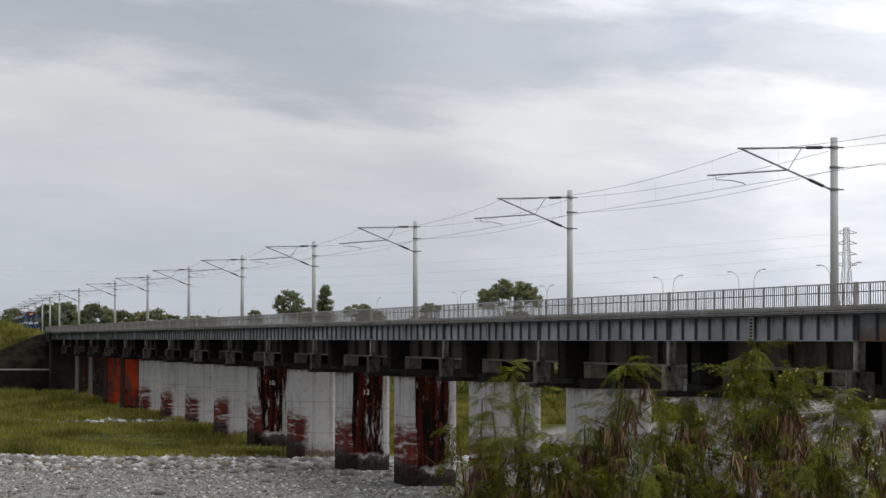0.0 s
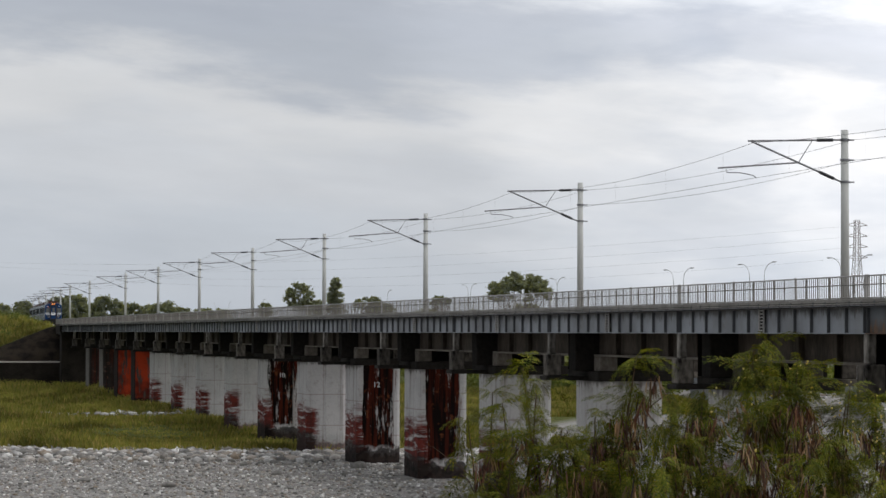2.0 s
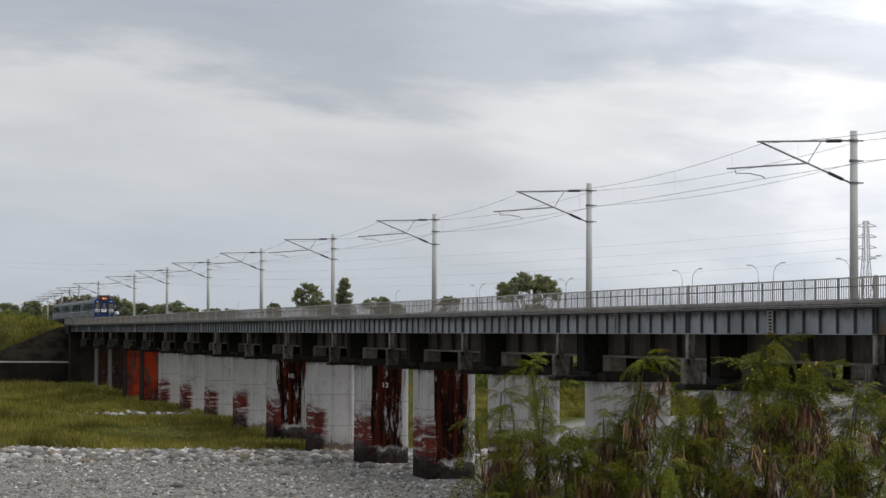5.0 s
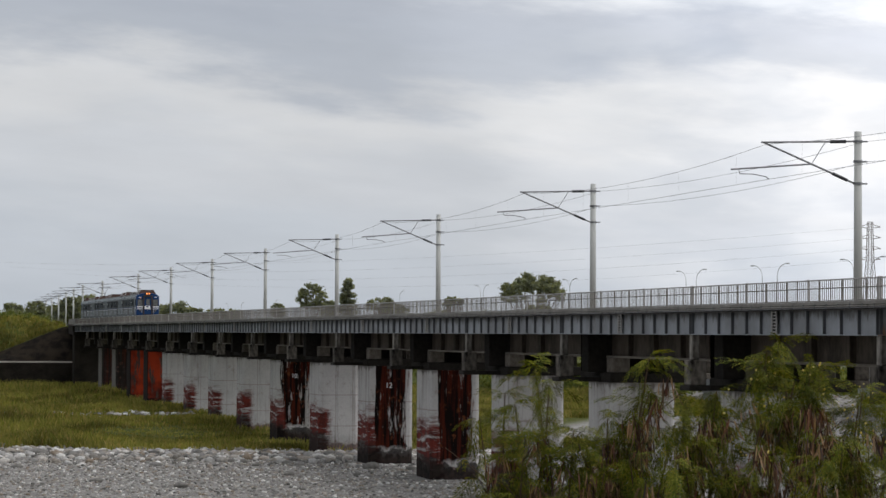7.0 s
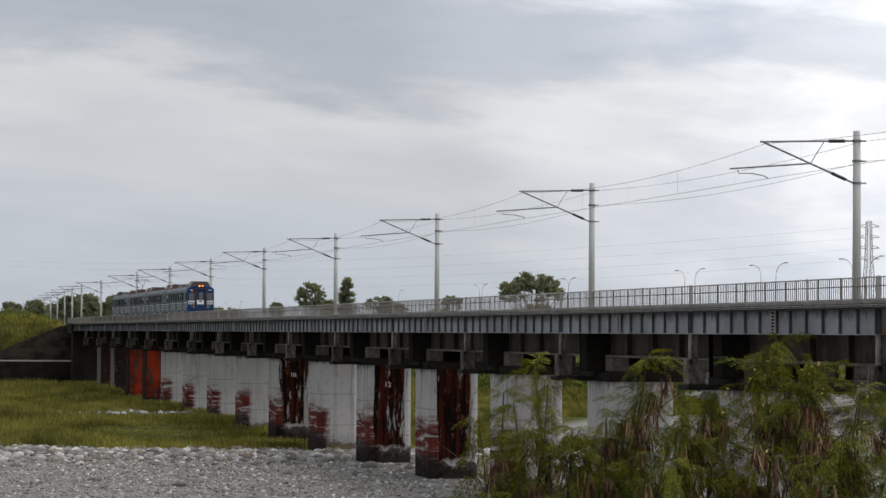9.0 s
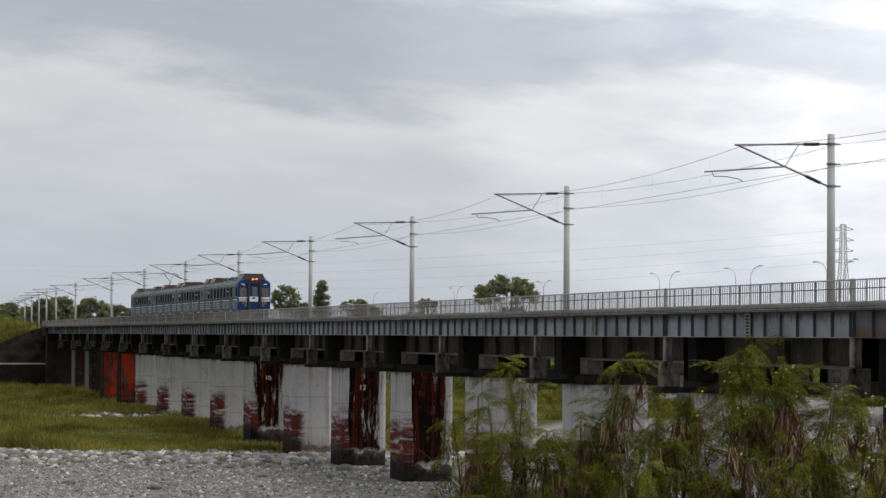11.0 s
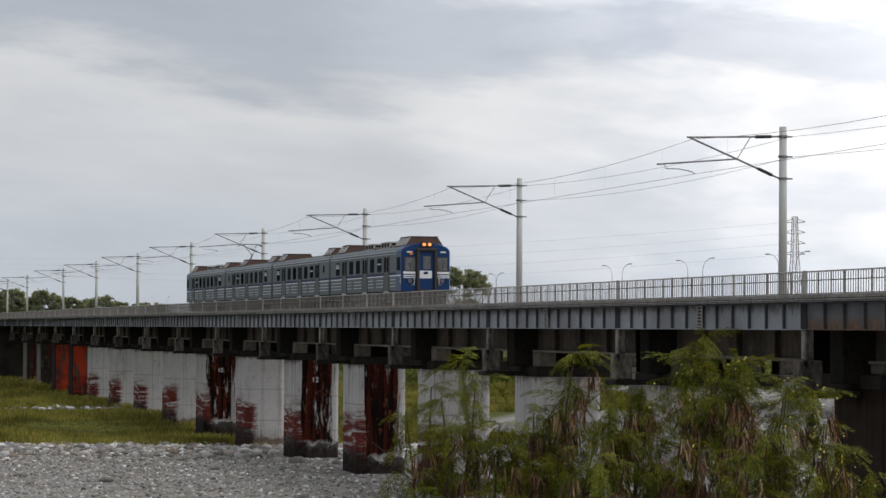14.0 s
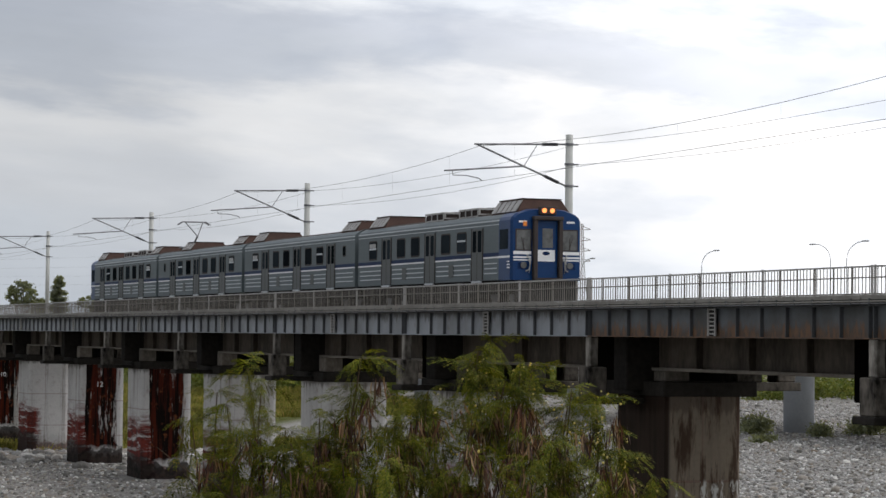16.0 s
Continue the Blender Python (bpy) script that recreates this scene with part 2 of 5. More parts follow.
    if runs:
        face = steps(nt, x, 1.9, 2.0)
        c = mix(nt, mul(face, steps(nt, nz(1.0, 6.0, 0.7, (1.8, 1.8, 0.28)), 0.46, 0.60), 0.85 * runs), c, (0.035, 0.018, 0.011))
        c = mix(nt, mul(face, steps(nt, nz(1.3, 6.0, 0.75, (1.8, 1.8, 0.5)), 0.54, 0.62), inv(steps(nt, z, 4.4, 4.6)), runs), c, (0.44, 0.43, 0.40))
    if foot:
        k = inv(steps(nt, wander(z, nz(0.9, 5.0, 0.65), 3.2), 1.0, 1.3))
        c = mix(nt, mul(k, foot), c, mix(nt, steps(nt, f3, 0.42, 0.56), (0.007, 0.006, 0.006), (0.024, 0.018, 0.015)))
    nt.links.new(c, b.inputs["Base Color"])
    b.inputs["Roughness"].default_value = 0.85
    b.inputs["Specular IOR Level"].default_value = 0.05
    bumped(nt, b, f2, 0.3, 0.03)
    return m


CONCRETE = mat("weathered concrete", (0.165, 0.145, 0.122), (0.008, 0.007, 0.006), rough=0.9, big=1.2, fine=5.0, amount=1.0, stretch=(1, 1, 0.6), rand=0.4)
CONCRETE_DARK = mat("dark mottled concrete", (0.032, 0.028, 0.024), (0.008, 0.007, 0.006), rough=0.9, big=0.5, fine=5.0, amount=0.9)
CONCRETE_PALE = mat("spun concrete", (0.50, 0.50, 0.47), (0.36, 0.36, 0.34), rough=0.75, big=0.8, fine=14.0, amount=0.7, stretch=(1, 1, 0.2))
GIRDER_RUST = mat("dull brown girder paint", (0.13, 0.107, 0.086), (0.018, 0.014, 0.011), rough=0.7, big=0.7, fine=5.0, amount=0.8, stretch=(1, 1, 0.4))
# darker than the girder webs
STIFF = mat("dark grey girder paint", (0.085, 0.088, 0.094), (0.03, 0.029, 0.028), rough=0.6, big=0.6, fine=6.0)
RAILPAINT = mat("weathered railing paint", (0.20, 0.183, 0.16), (0.085, 0.075, 0.064), rough=0.6, metal=0.0, big=0.5, fine=8.0, bump=0.05)
HANDRAIL = mat("pale handrail paint", (0.36, 0.345, 0.325), (0.24, 0.225, 0.21), rough=0.5, big=0.5, fine=8.0, bump=0.05)
STEEL = mat("dull steel", (0.20, 0.20, 0.205), (0.11, 0.11, 0.115), rough=0.45, metal=0.7, bump=0.05)
RUBBERISH = mat("black porcelain and rubber", (0.022, 0.022, 0.025), rough=0.5, bump=0.05)
BALLAST = mat("ballast", (0.20, 0.185, 0.17), (0.09, 0.085, 0.08), rough=0.95, big=3.0, fine=22.0, bump=0.8)
WHITE = mat("white paint", (0.78, 0.78, 0.78), (0.60, 0.60, 0.60), rough=0.5, bump=0.03)

# ---- building helpers ----
def thing(name, at=(0, 0, 0), label="", category="", group="", kind=""):
    ob = new(name)
    ob.empty_display_size = 0.3
    ob.matrix_basis = pose(*at)
    return tagged(ob, label, category, group, kind)


def mesh_of(name, bm, material, smooth=False):
    me = bpy.data.meshes.new(name)
    bm.to_mesh(me)
    bm.free()
    for m in material if isinstance(material, (list, tuple)) else (material,):
        me.materials.append(m)
    if smooth:
        me.shade_smooth()
    return me


def part(name, bm, material, parent=None, label="", at=None, smooth=False):
    me = bm if isinstance(bm, bpy.types.Mesh) else mesh_of(name, bm, material, smooth)
    ob = new(name, me)
    ob.parent = parent
    if at is not None:
        ob.matrix_basis = at if isinstance(at, Matrix) else pose(*at)
    return tagged(ob, label)


def box(bm, x0, x1, y0, y1, z0, z1, bevel=0.0, slot=0):
    vs = [bm.verts.new((x, y, z)) for x in (x0, x1) for y in (y0, y1) for z in (z0, z1)]
    fs = [bm.faces.new([vs[i] for i in q]) for q in ((0, 1, 3, 2), (4, 6, 7, 5), (0, 4, 5, 1), (2, 3, 7, 6), (0, 2, 6, 4), (1, 5, 7, 3))]
    for f in fs:
        f.material_index = slot
    if bevel:
        es = list({e for f in fs for e in f.edges})
        bmesh.ops.bevel(bm, geom=es, offset=bevel, segments=1, profile=0.5, affect="EDGES")
    return bm


def boxed(*a, **k):
    return box(bmesh.new(), *a, **k)


def tube(bm, a, b, r0, r1=None, n=8):
    a, b = Vector(a), Vector(b)
    q = (b - a).to_track_quat("Z", "Y")
    r1 = r0 if r1 is None else r1
    rings = []
    for p, r in ((a, r0), (b, r1)):
        rings.append([bm.verts.new(p + q @ Vector((math.cos(t) * r, math.sin(t) * r, 0))) for t in (i * math.tau / n for i in range(n))])
    for i in range(n):
        bm.faces.new((rings[0][i], rings[0][(i + 1) % n], rings[1][(i + 1) % n], rings[1][i]))
    bm.faces.new(rings[0][::-1])
    bm.faces.new(rings[1])
    return bm


def tubed(*a, **k):
    return tube(bmesh.new(), *a, **k)


def chain(bm, pts, r, n=6):
    """One unbroken tube along the points."""
    pts = [Vector(p) for p in pts]
    rings = []
    for i, p in enumerate(pts):
        d = (pts[min(i + 1, len(pts) - 1)] - pts[max(i - 1, 0)]).normalized()
        s = d.cross(Vector((0, 0, 1)) if abs(d.z) < 0.95 else Vector((1, 0, 0))).normalized()
        u = s.cross(d)
        rings.append([bm.verts.new(p + (s * math.cos(t) + u * math.sin(t)) * r) for t in (k * math.tau / n for k in range(n))])
    for a, b in zip(rings, rings[1:]):
        for i in range(n):
            bm.faces.new((a[i], b[i], b[(i + 1) % n], a[(i + 1) % n]))
    bm.faces.new(rings[0])
    bm.faces.new(rings[-1][::-1])
    return bm


def prism(bm, outline, x0, x1):
    """An outline in y, z drawn out along x."""
    r = [[bm.verts.new((x, y, z)) for y, z in outline] for x in (x0, x1)]
    k = len(outline)
    for i in range(k):
        bm.faces.new((r[0][i], r[0][(i + 1) % k], r[1][(i + 1) % k], r[1][i]))
    bm.faces.new(r[0][::-1])
    bm.faces.new(r[1])
    bmesh.ops.recalc_face_normals(bm, faces=bm.faces)
    return bm


def raw(name, verts, faces, material, smooth=False):
    me = bpy.data.meshes.new(name)
    me.from_pydata(verts, [], faces)
    me.materials.append(material)
    if smooth:
        me.shade_smooth()
    return me

# ---- ground: river bed between two dikes, one sheet to the horizon ----
TRACK_Y = 37.95
SPAN = 19.85


def smooth01(v):
    v = min(1.0, max(0.0, v))
    return v * v * (3 - 2 * v)


def track_y(x):
    """The line of the track: straight over the river, then a slight bend."""
    d = -470 - x
    return TRACK_Y + 0.0225 * (math.sqrt(d * d + 225.0) + d)


def ground_z(x, y):
    z = 7.9 * smooth01((x + 21) / 16)                                # near dike, on which the camera stands
    off = y - track_y(x)
    crest = max(5.2, 10.4 - 0.42 * max(0.0, -off - 4.0)) - 4.0 * smooth01((off - 6) / 30)
    if x < -404:
        far = 4.6 + (crest - 4.6) * min(1.0, (-404 - x) / 6.0)
        far += (11.2 - crest) * smooth01((-410 - x) / 12) * smooth01((-off - 3.5) / 5)
        bank = smooth01((520 + x) / 60) if off < -25 else 1.0
        z = max(z, far * max(bank, 0.6) * (1 - 0.72 * smooth01((off - 7) / 35)))
    if -400 < x < -21:
        z += 0.25 * noise.noise(Vector((x * 0.02, y * 0.02, 3.0))) + 0.7 * smooth01((-205 - x) / 60) * smooth01((62 - y) / 20)
    return z


def axis_steps(parts):
    out = []
    for a, b, s in parts:
        k = max(1, round((b - a) / s))
        out += [a + (b - a) * i / k for i in range(k)]
    return out + [parts[-1][1]]


gx = axis_steps([(-4500, -900, 400), (-900, -540, 60), (-540, -430, 7), (-430, -404.02, 2), (-404.02, -403.9, 0.12), (-403.9, -140, 6), (-140, -21, 8), (-21, -3, 2), (-3, 400, 60), (400, 4500, 500)])
gy = axis_steps([(-4500, -400, 500), (-400, -20, 40), (-20, 60, 3), (60, 220, 16), (220, 900, 100), (900, 4500, 500)])
gverts = [(x, y, ground_z(x, y)) for x in gx for y in gy]
ny = len(gy)
gfaces = [(i * ny + j, (i + 1) * ny + j, (i + 1) * ny + j + 1, i * ny + j + 1) for i in range(len(gx) - 1) for j in range(ny - 1)]


def ground_mat():
    m, nt, b = nodes_of("river gravel and grass")
    x, y, z = axes(nt)
    f0, f1, f2, f3 = noise_of(nt, 0.05, 4.0), noise_of(nt, 0.6, 5.0, 0.6), noise_of(nt, 6.0, 6.0, 0.7), noise_of(nt, 22.0, 3.0, 0.7)
    c = mix(nt, steps(nt, f1, 0.35, 0.65), (0.28, 0.265, 0.243), (0.17, 0.16, 0.146))
    c = mix(nt, val(nt, "MULTIPLY", steps(nt, f2, 0.5, 0.68), 0.7), c, (0.42, 0.405, 0.38))
    c = mix(nt, val(nt, "MULTIPLY", steps(nt, f3, 0.5, 0.7), 0.55), c, (0.07, 0.068, 0.066))
    # grass on the far flat and on the dikes
    wob = val(nt, "MULTIPLY", val(nt, "SUBTRACT", f1, 0.5), 10.0)
    skew = val(nt, "MULTIPLY", val(nt, "MAXIMUM", val(nt, "SUBTRACT", y, 50.0), 0.0), 2.0)
    far = val(nt, "SUBTRACT", 1.0, steps(nt, val(nt, "ADD", val(nt, "ADD", x, skew), wob), -212.0, -204.0))
    near_y = val(nt, "SUBTRACT", 1.0, steps(nt, val(nt, "ADD", y, val(nt, "MULTIPLY", wob, 2.0)), 96.0, 112.0))
    dike = steps(nt, val(nt, "ADD", x, wob), -22.0, -18.0)
    back = val(nt, "SUBTRACT", 1.0, steps(nt, x, -411.0, -408.0))
    distant = steps(nt, y, 240.0, 260.0)
    k = val(nt, "MAXIMUM", val(nt, "MAXIMUM", val(nt, "MULTIPLY", far, near_y), val(nt, "MAXIMUM", dike, back)), distant)
    g = mix(nt, steps(nt, f1, 0.3, 0.7), (0.07, 0.08, 0.018), (0.11, 0.105, 0.03))
    g = mix(nt, steps(nt, f2, 0.4, 0.7), g, (0.035, 0.052, 0.012))
    c = mix(nt, k, c, g)
    # dark stone pitching on the dike's front
    pit = val(nt, "MULTIPLY", steps(nt, val(nt, "MULTIPLY", x, -1.0), 403.5, 403.8), val(nt, "SUBTRACT", 1.0, steps(nt, val(nt, "ADD", val(nt, "MULTIPLY", x, -1.0), val(nt, "MULTIPLY", wob, 0.15)), 410.5, 411.5)))
    pit = val(nt, "MULTIPLY", pit, val(nt, "SUBTRACT", 1.0, steps(nt, y, 44.0, 52.0)))
    front = val(nt, "MULTIPLY", steps(nt, val(nt, "MULTIPLY", x, -1.0), 403.0, 404.0), steps(nt, y, 44.0, 52.0))
    c = mix(nt, front, c, g)
    c = mix(nt, pit, c, mix(nt, steps(nt, f1, 0.4, 0.65), (0.022, 0.017, 0.012), (0.007, 0.006, 0.005)))
    nt.links.new(c, b.inputs["Base Color"])
    b.inputs["Roughness"].default_value = 0.95
    b.inputs["Specular IOR Level"].default_value = 0.04
    bumped(nt, b, f2, 0.6, 0.12)
    return m


ground = new("ground", raw("ground", gverts, gfaces, ground_mat(), True))
tagged(ground, "grey gravel river bed with grassy flats and dikes", "ground", kind="structure")

# retaining wall at the foot of the far dike
DARKSTONE = mat("dark rough masonry", (0.028, 0.023, 0.018), (0.006, 0.005, 0.004), rough=0.9, big=0.5, fine=5.0, amount=0.9, bump=0.6)
PALELINE = mat("pale coping", (0.42, 0.39, 0.35), (0.2, 0.18, 0.16), rough=0.9)
dike_wall = thing("dike_wall", (-403.6, 0, 0), "dark masonry retaining wall with a pale coping", "wall", kind="structure")
part("wall_body", boxed(-0.5, 0.4, -60, 36.0, -0.5, 4.5), DARKSTONE, dike_wall)
part("coping", boxed(-0.55, 0.5, -60, 35.9, 4.504, 4.72, 0.03), PALELINE, dike_wall, "pale concrete coping")
bm = bmesh.new()
rs = random.Random(5)
for row in range(9):
    yy = -30 + rs.random()
    while yy < 35.2:
        w = rs.uniform(0.7, 1.5)
        d = rs.uniform(0.02, 0.14)
        box(bm, 0.404, 0.404 + d, yy + 0.03, min(yy + w, 35.8) - 0.03, 0.47 * row + 0.03, 0.47 * row + 0.44, 0.03)
        yy += w
part("masonry", bm, DARKSTONE, dike_wall)["kind"] = "stuff"

# ---- railway bridge ----
# paler than the girder: light on the flange edge is in the colour
FLANGE = mat("flange paint lightened for its lit edge", (0.22, 0.195, 0.165), (0.11, 0.095, 0.08), rough=0.85, big=0.5, fine=5.0, amount=0.8)


def old_paint():
    """Blue-grey paint that has rusted through from the bottom flange upwards."""
    m, nt, b = nodes_of("rust-eaten girder paint")
    x, y, z = axes(nt)
    f1, f2 = noise_of(nt, 0.5, 4.0, 0.6), noise_of(nt, 4.0, 6.0, 0.65, (1, 1, 0.4))
    k = steps(nt, val(nt, "ADD", z, val(nt, "MULTIPLY", val(nt, "SUBTRACT", f2, 0.5), 1.1)), 9.55, 9.95)
    up = mix(nt, steps(nt, f1, 0.35, 0.65), (0.115, 0.125, 0.135), (0.06, 0.06, 0.058))
    lo = mix(nt, steps(nt, f2, 0.35, 0.65), (0.15, 0.075, 0.035), (0.055, 0.042, 0.032))
    nt.links.new(mix(nt, k, lo, up), b.inputs["Base Color"])
    b.inputs["Roughness"].default_value = 0.75
    bumped(nt, b, f2, 0.25)
    return m


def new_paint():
    """Blue-grey paint, its top darkened with a ragged edge for the slab's shadow."""
    m, nt, b = nodes_of("grey blue girder paint with slab shadow")
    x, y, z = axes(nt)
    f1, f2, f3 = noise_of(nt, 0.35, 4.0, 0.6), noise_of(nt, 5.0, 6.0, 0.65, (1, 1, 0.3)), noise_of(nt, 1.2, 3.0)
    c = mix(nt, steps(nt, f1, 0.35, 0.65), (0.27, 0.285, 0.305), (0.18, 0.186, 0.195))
    # shadow of the slab overhang, mixed into the colour
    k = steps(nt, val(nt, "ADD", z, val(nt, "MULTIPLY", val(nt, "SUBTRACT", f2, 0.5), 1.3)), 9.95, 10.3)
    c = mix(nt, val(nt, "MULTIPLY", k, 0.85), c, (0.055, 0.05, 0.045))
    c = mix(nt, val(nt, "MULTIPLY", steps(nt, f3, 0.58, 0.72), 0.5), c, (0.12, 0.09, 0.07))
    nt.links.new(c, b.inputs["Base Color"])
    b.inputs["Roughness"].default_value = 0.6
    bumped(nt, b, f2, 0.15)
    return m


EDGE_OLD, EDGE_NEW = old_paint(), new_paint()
RUNG_SHADE = mat("dark rung gap shade", (0.03, 0.027, 0.025), rough=0.8)


POSTC = mat("pale stained post concrete", (0.31, 0.285, 0.25), (0.03, 0.025, 0.02), rough=0.9, big=1.4, fine=6.0, amount=0.95, stretch=(1, 1, 0.5), rand=0.3)


KERBC = mat("pale grey-brown kerb concrete", (0.27, 0.255, 0.23), (0.13, 0.12, 0.105), rough=0.9, big=0.7, fine=7.0, amount=0.8)


def joint_x(j):
    return -61.2 - SPAN * j


Z_GB, Z_GT, Z_DECK, Z_RAIL = 9.40, 10.33, 10.57, 11.39       # edge girder bottom and top, walkway, top of the railing
Y_EDGE = 34.14
BACK = 2 * TRACK_Y


def girder_span(mat_edge):
    """One span: edge girders carrying walkways, deep main girders under the track, slab, ballast and rails. Origin at its far end, x along the span."""
    L = SPAN - 0.06
    s = thing("bridge_span", label="steel plate girder span with concrete walkway slab on concrete piers", category="bridge span", group="spans of the railway bridge")
    for sign, nm in ((1, "edge_girder"), (-1, "far_edge_girder")):
        def yy(v):
            return Y_EDGE + v if sign > 0 else BACK - Y_EDGE - v
        bm = bmesh.new()
        box(bm, 0, L, min(yy(0.10), yy(0.125)), max(yy(0.10), yy(0.125)), Z_GB + 0.03, Z_GT - 0.03)
        box(bm, 0, L, min(yy(-0.02), yy(0.24)), max(yy(-0.02), yy(0.24)), Z_GB, Z_GB + 0.032)
        box(bm, 0, L, min(yy(-0.02), yy(0.24)), max(yy(-0.02), yy(0.24)), Z_GT - 0.032, Z_GT)
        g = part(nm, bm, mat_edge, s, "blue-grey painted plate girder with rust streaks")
        if sign > 0:
            st = mesh_of("stiffener", boxed(-0.014, 0.014, Y_EDGE - 0.018, Y_EDGE + 0.098, Z_GB + 0.034, Z_GT - 0.034), STIFF)
            for i in range(13):
                if i == 6:
                    continue
                part("stiffener", st, None, g, at=(0.12 + i * (L - 0.24) / 12, 0, 0))
            lad = bmesh.new()
            xm = L / 2
            for dx2 in (-0.27, 0.22):
                box(lad, xm + dx2, xm + dx2 + 0.05, Y_EDGE - 0.06, Y_EDGE - 0.01, Z_GB + 0.05, Z_GT - 0.02)
            for i in range(7):
                box(lad, xm - 0.216, xm + 0.216, Y_EDGE - 0.05, Y_EDGE - 0.015, Z_GB + 0.1 + i * 0.125, Z_GB + 0.14 + i * 0.125)
            part("ladder", lad, HANDRAIL, g, "pale grey steel rung ladder")
            # dark plate standing in for the shadow between the rungs
            part("rung_shade_plate", boxed(xm - 0.216, xm + 0.216, Y_EDGE - 0.012, Y_EDGE + 0.0, Z_GB + 0.06, Z_GT - 0.04), RUNG_SHADE, g)
    for k, yc in enumerate((TRACK_Y - 1.35, TRACK_Y + 1.35)):
        bm = bmesh.new()
        box(bm, 0, L, yc - 0.012, yc + 0.012, 8.36, 10.0)
        box(bm, 0, L, yc - 0.2, yc + 0.2, 9.99, 10.05)
        for i in range(6):
            xx = 0.1 + i * (L - 0.2) / 5
            box(bm, xx - 0.04, xx + 0.04, yc - 0.25, yc - 0.014, 8.362, 9.988)
        mg = part("main_girder", bm, GIRDER_RUST, s, "dull brown deep plate girder")
        part("flange", boxed(0, L, yc - 0.3, yc + 0.3, 8.25, 8.358, 0.008), FLANGE, mg, "pale bottom flange, its lit edge in the colour")
    bm = bmesh.new()
    for i in range(8):
        xx = 1.3 + i * (L - 2.6) / 7
        box(bm, xx - 0.05, xx + 0.05, TRACK_Y - 1.33, TRACK_Y + 1.33, 8.9, 9.05)
        box(bm, xx - 0.06, xx + 0.06, Y_EDGE + 0.13, BACK - Y_EDGE - 0.13, 10.06, 10.325)
    part("cross_beam", bm, GIRDER_RUST, s)
    bm = bmesh.new()
    box(bm, -0.02, L + 0.02, Y_EDGE - 0.30, BACK - Y_EDGE + 0.30, Z_GT + 0.004, Z_DECK - 0.054, 0.01)
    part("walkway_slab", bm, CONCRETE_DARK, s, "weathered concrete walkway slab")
    part("kerb", boxed(0, L, Y_EDGE - 0.345, Y_EDGE - 0.304, Z_DECK - 0.10, Z_DECK + 0.035, 0.012), KERBC, s, "pale concrete kerb")
    clip = mesh_of("cable_clip", boxed(-0.03, 0.03, Y_EDGE - 0.385, Y_EDGE - 0.347, Z_GT + 0.0, Z_DECK - 0.06, 0.004), STIFF)
    tray = part("cable_run", tubed((0, Y_EDGE - 0.36, Z_DECK - 0.145), (L, Y_EDGE - 0.36, Z_DECK - 0.145), 0.03, n=6), KERBC, s, "grey cables clipped along the edge")
    part("cable", tubed((0, Y_EDGE - 0.345, Z_GT + 0.035), (L, Y_EDGE - 0.345, Z_GT + 0.035), 0.022, n=6), STEEL, tray)
    for i in range(18):
        part("cable_clip", clip, None, tray, at=(0.5 + i * (L - 1) / 17, 0, 0))
    bm = prism(bmesh.new(), [(Y_EDGE - 0.32, Z_DECK - 0.05), (Y_EDGE - 0.32, Z_DECK), (TRACK_Y - 1.9, Z_DECK), (TRACK_Y - 1.9, Z_DECK - 0.05)], 0, L)
    prism(bm, [(BACK - Y_EDGE, Z_DECK - 0.05), (BACK - Y_EDGE, Z_DECK), (TRACK_Y + 1.9, Z_DECK), (TRACK_Y + 1.9, Z_DECK - 0.05)], 0, L)
    part("walkway", bm, POSTC, s)
    part("ballast_bed", prism(bmesh.new(), [(TRACK_Y - 1.88, Z_DECK - 0.05), (TRACK_Y - 1.5, Z_DECK + 0.0), (TRACK_Y + 1.5, Z_DECK + 0.0), (TRACK_Y + 1.88, Z_DECK - 0.05)], 0, L), BALLAST, s)
    for yc in (TRACK_Y - 0.565, TRACK_Y + 0.565):
        part("rail", boxed(0, L, yc - 0.035, yc + 0.035, Z_DECK + 0.004, Z_DECK + 0.15, 0.01), STEEL, s)
    return s


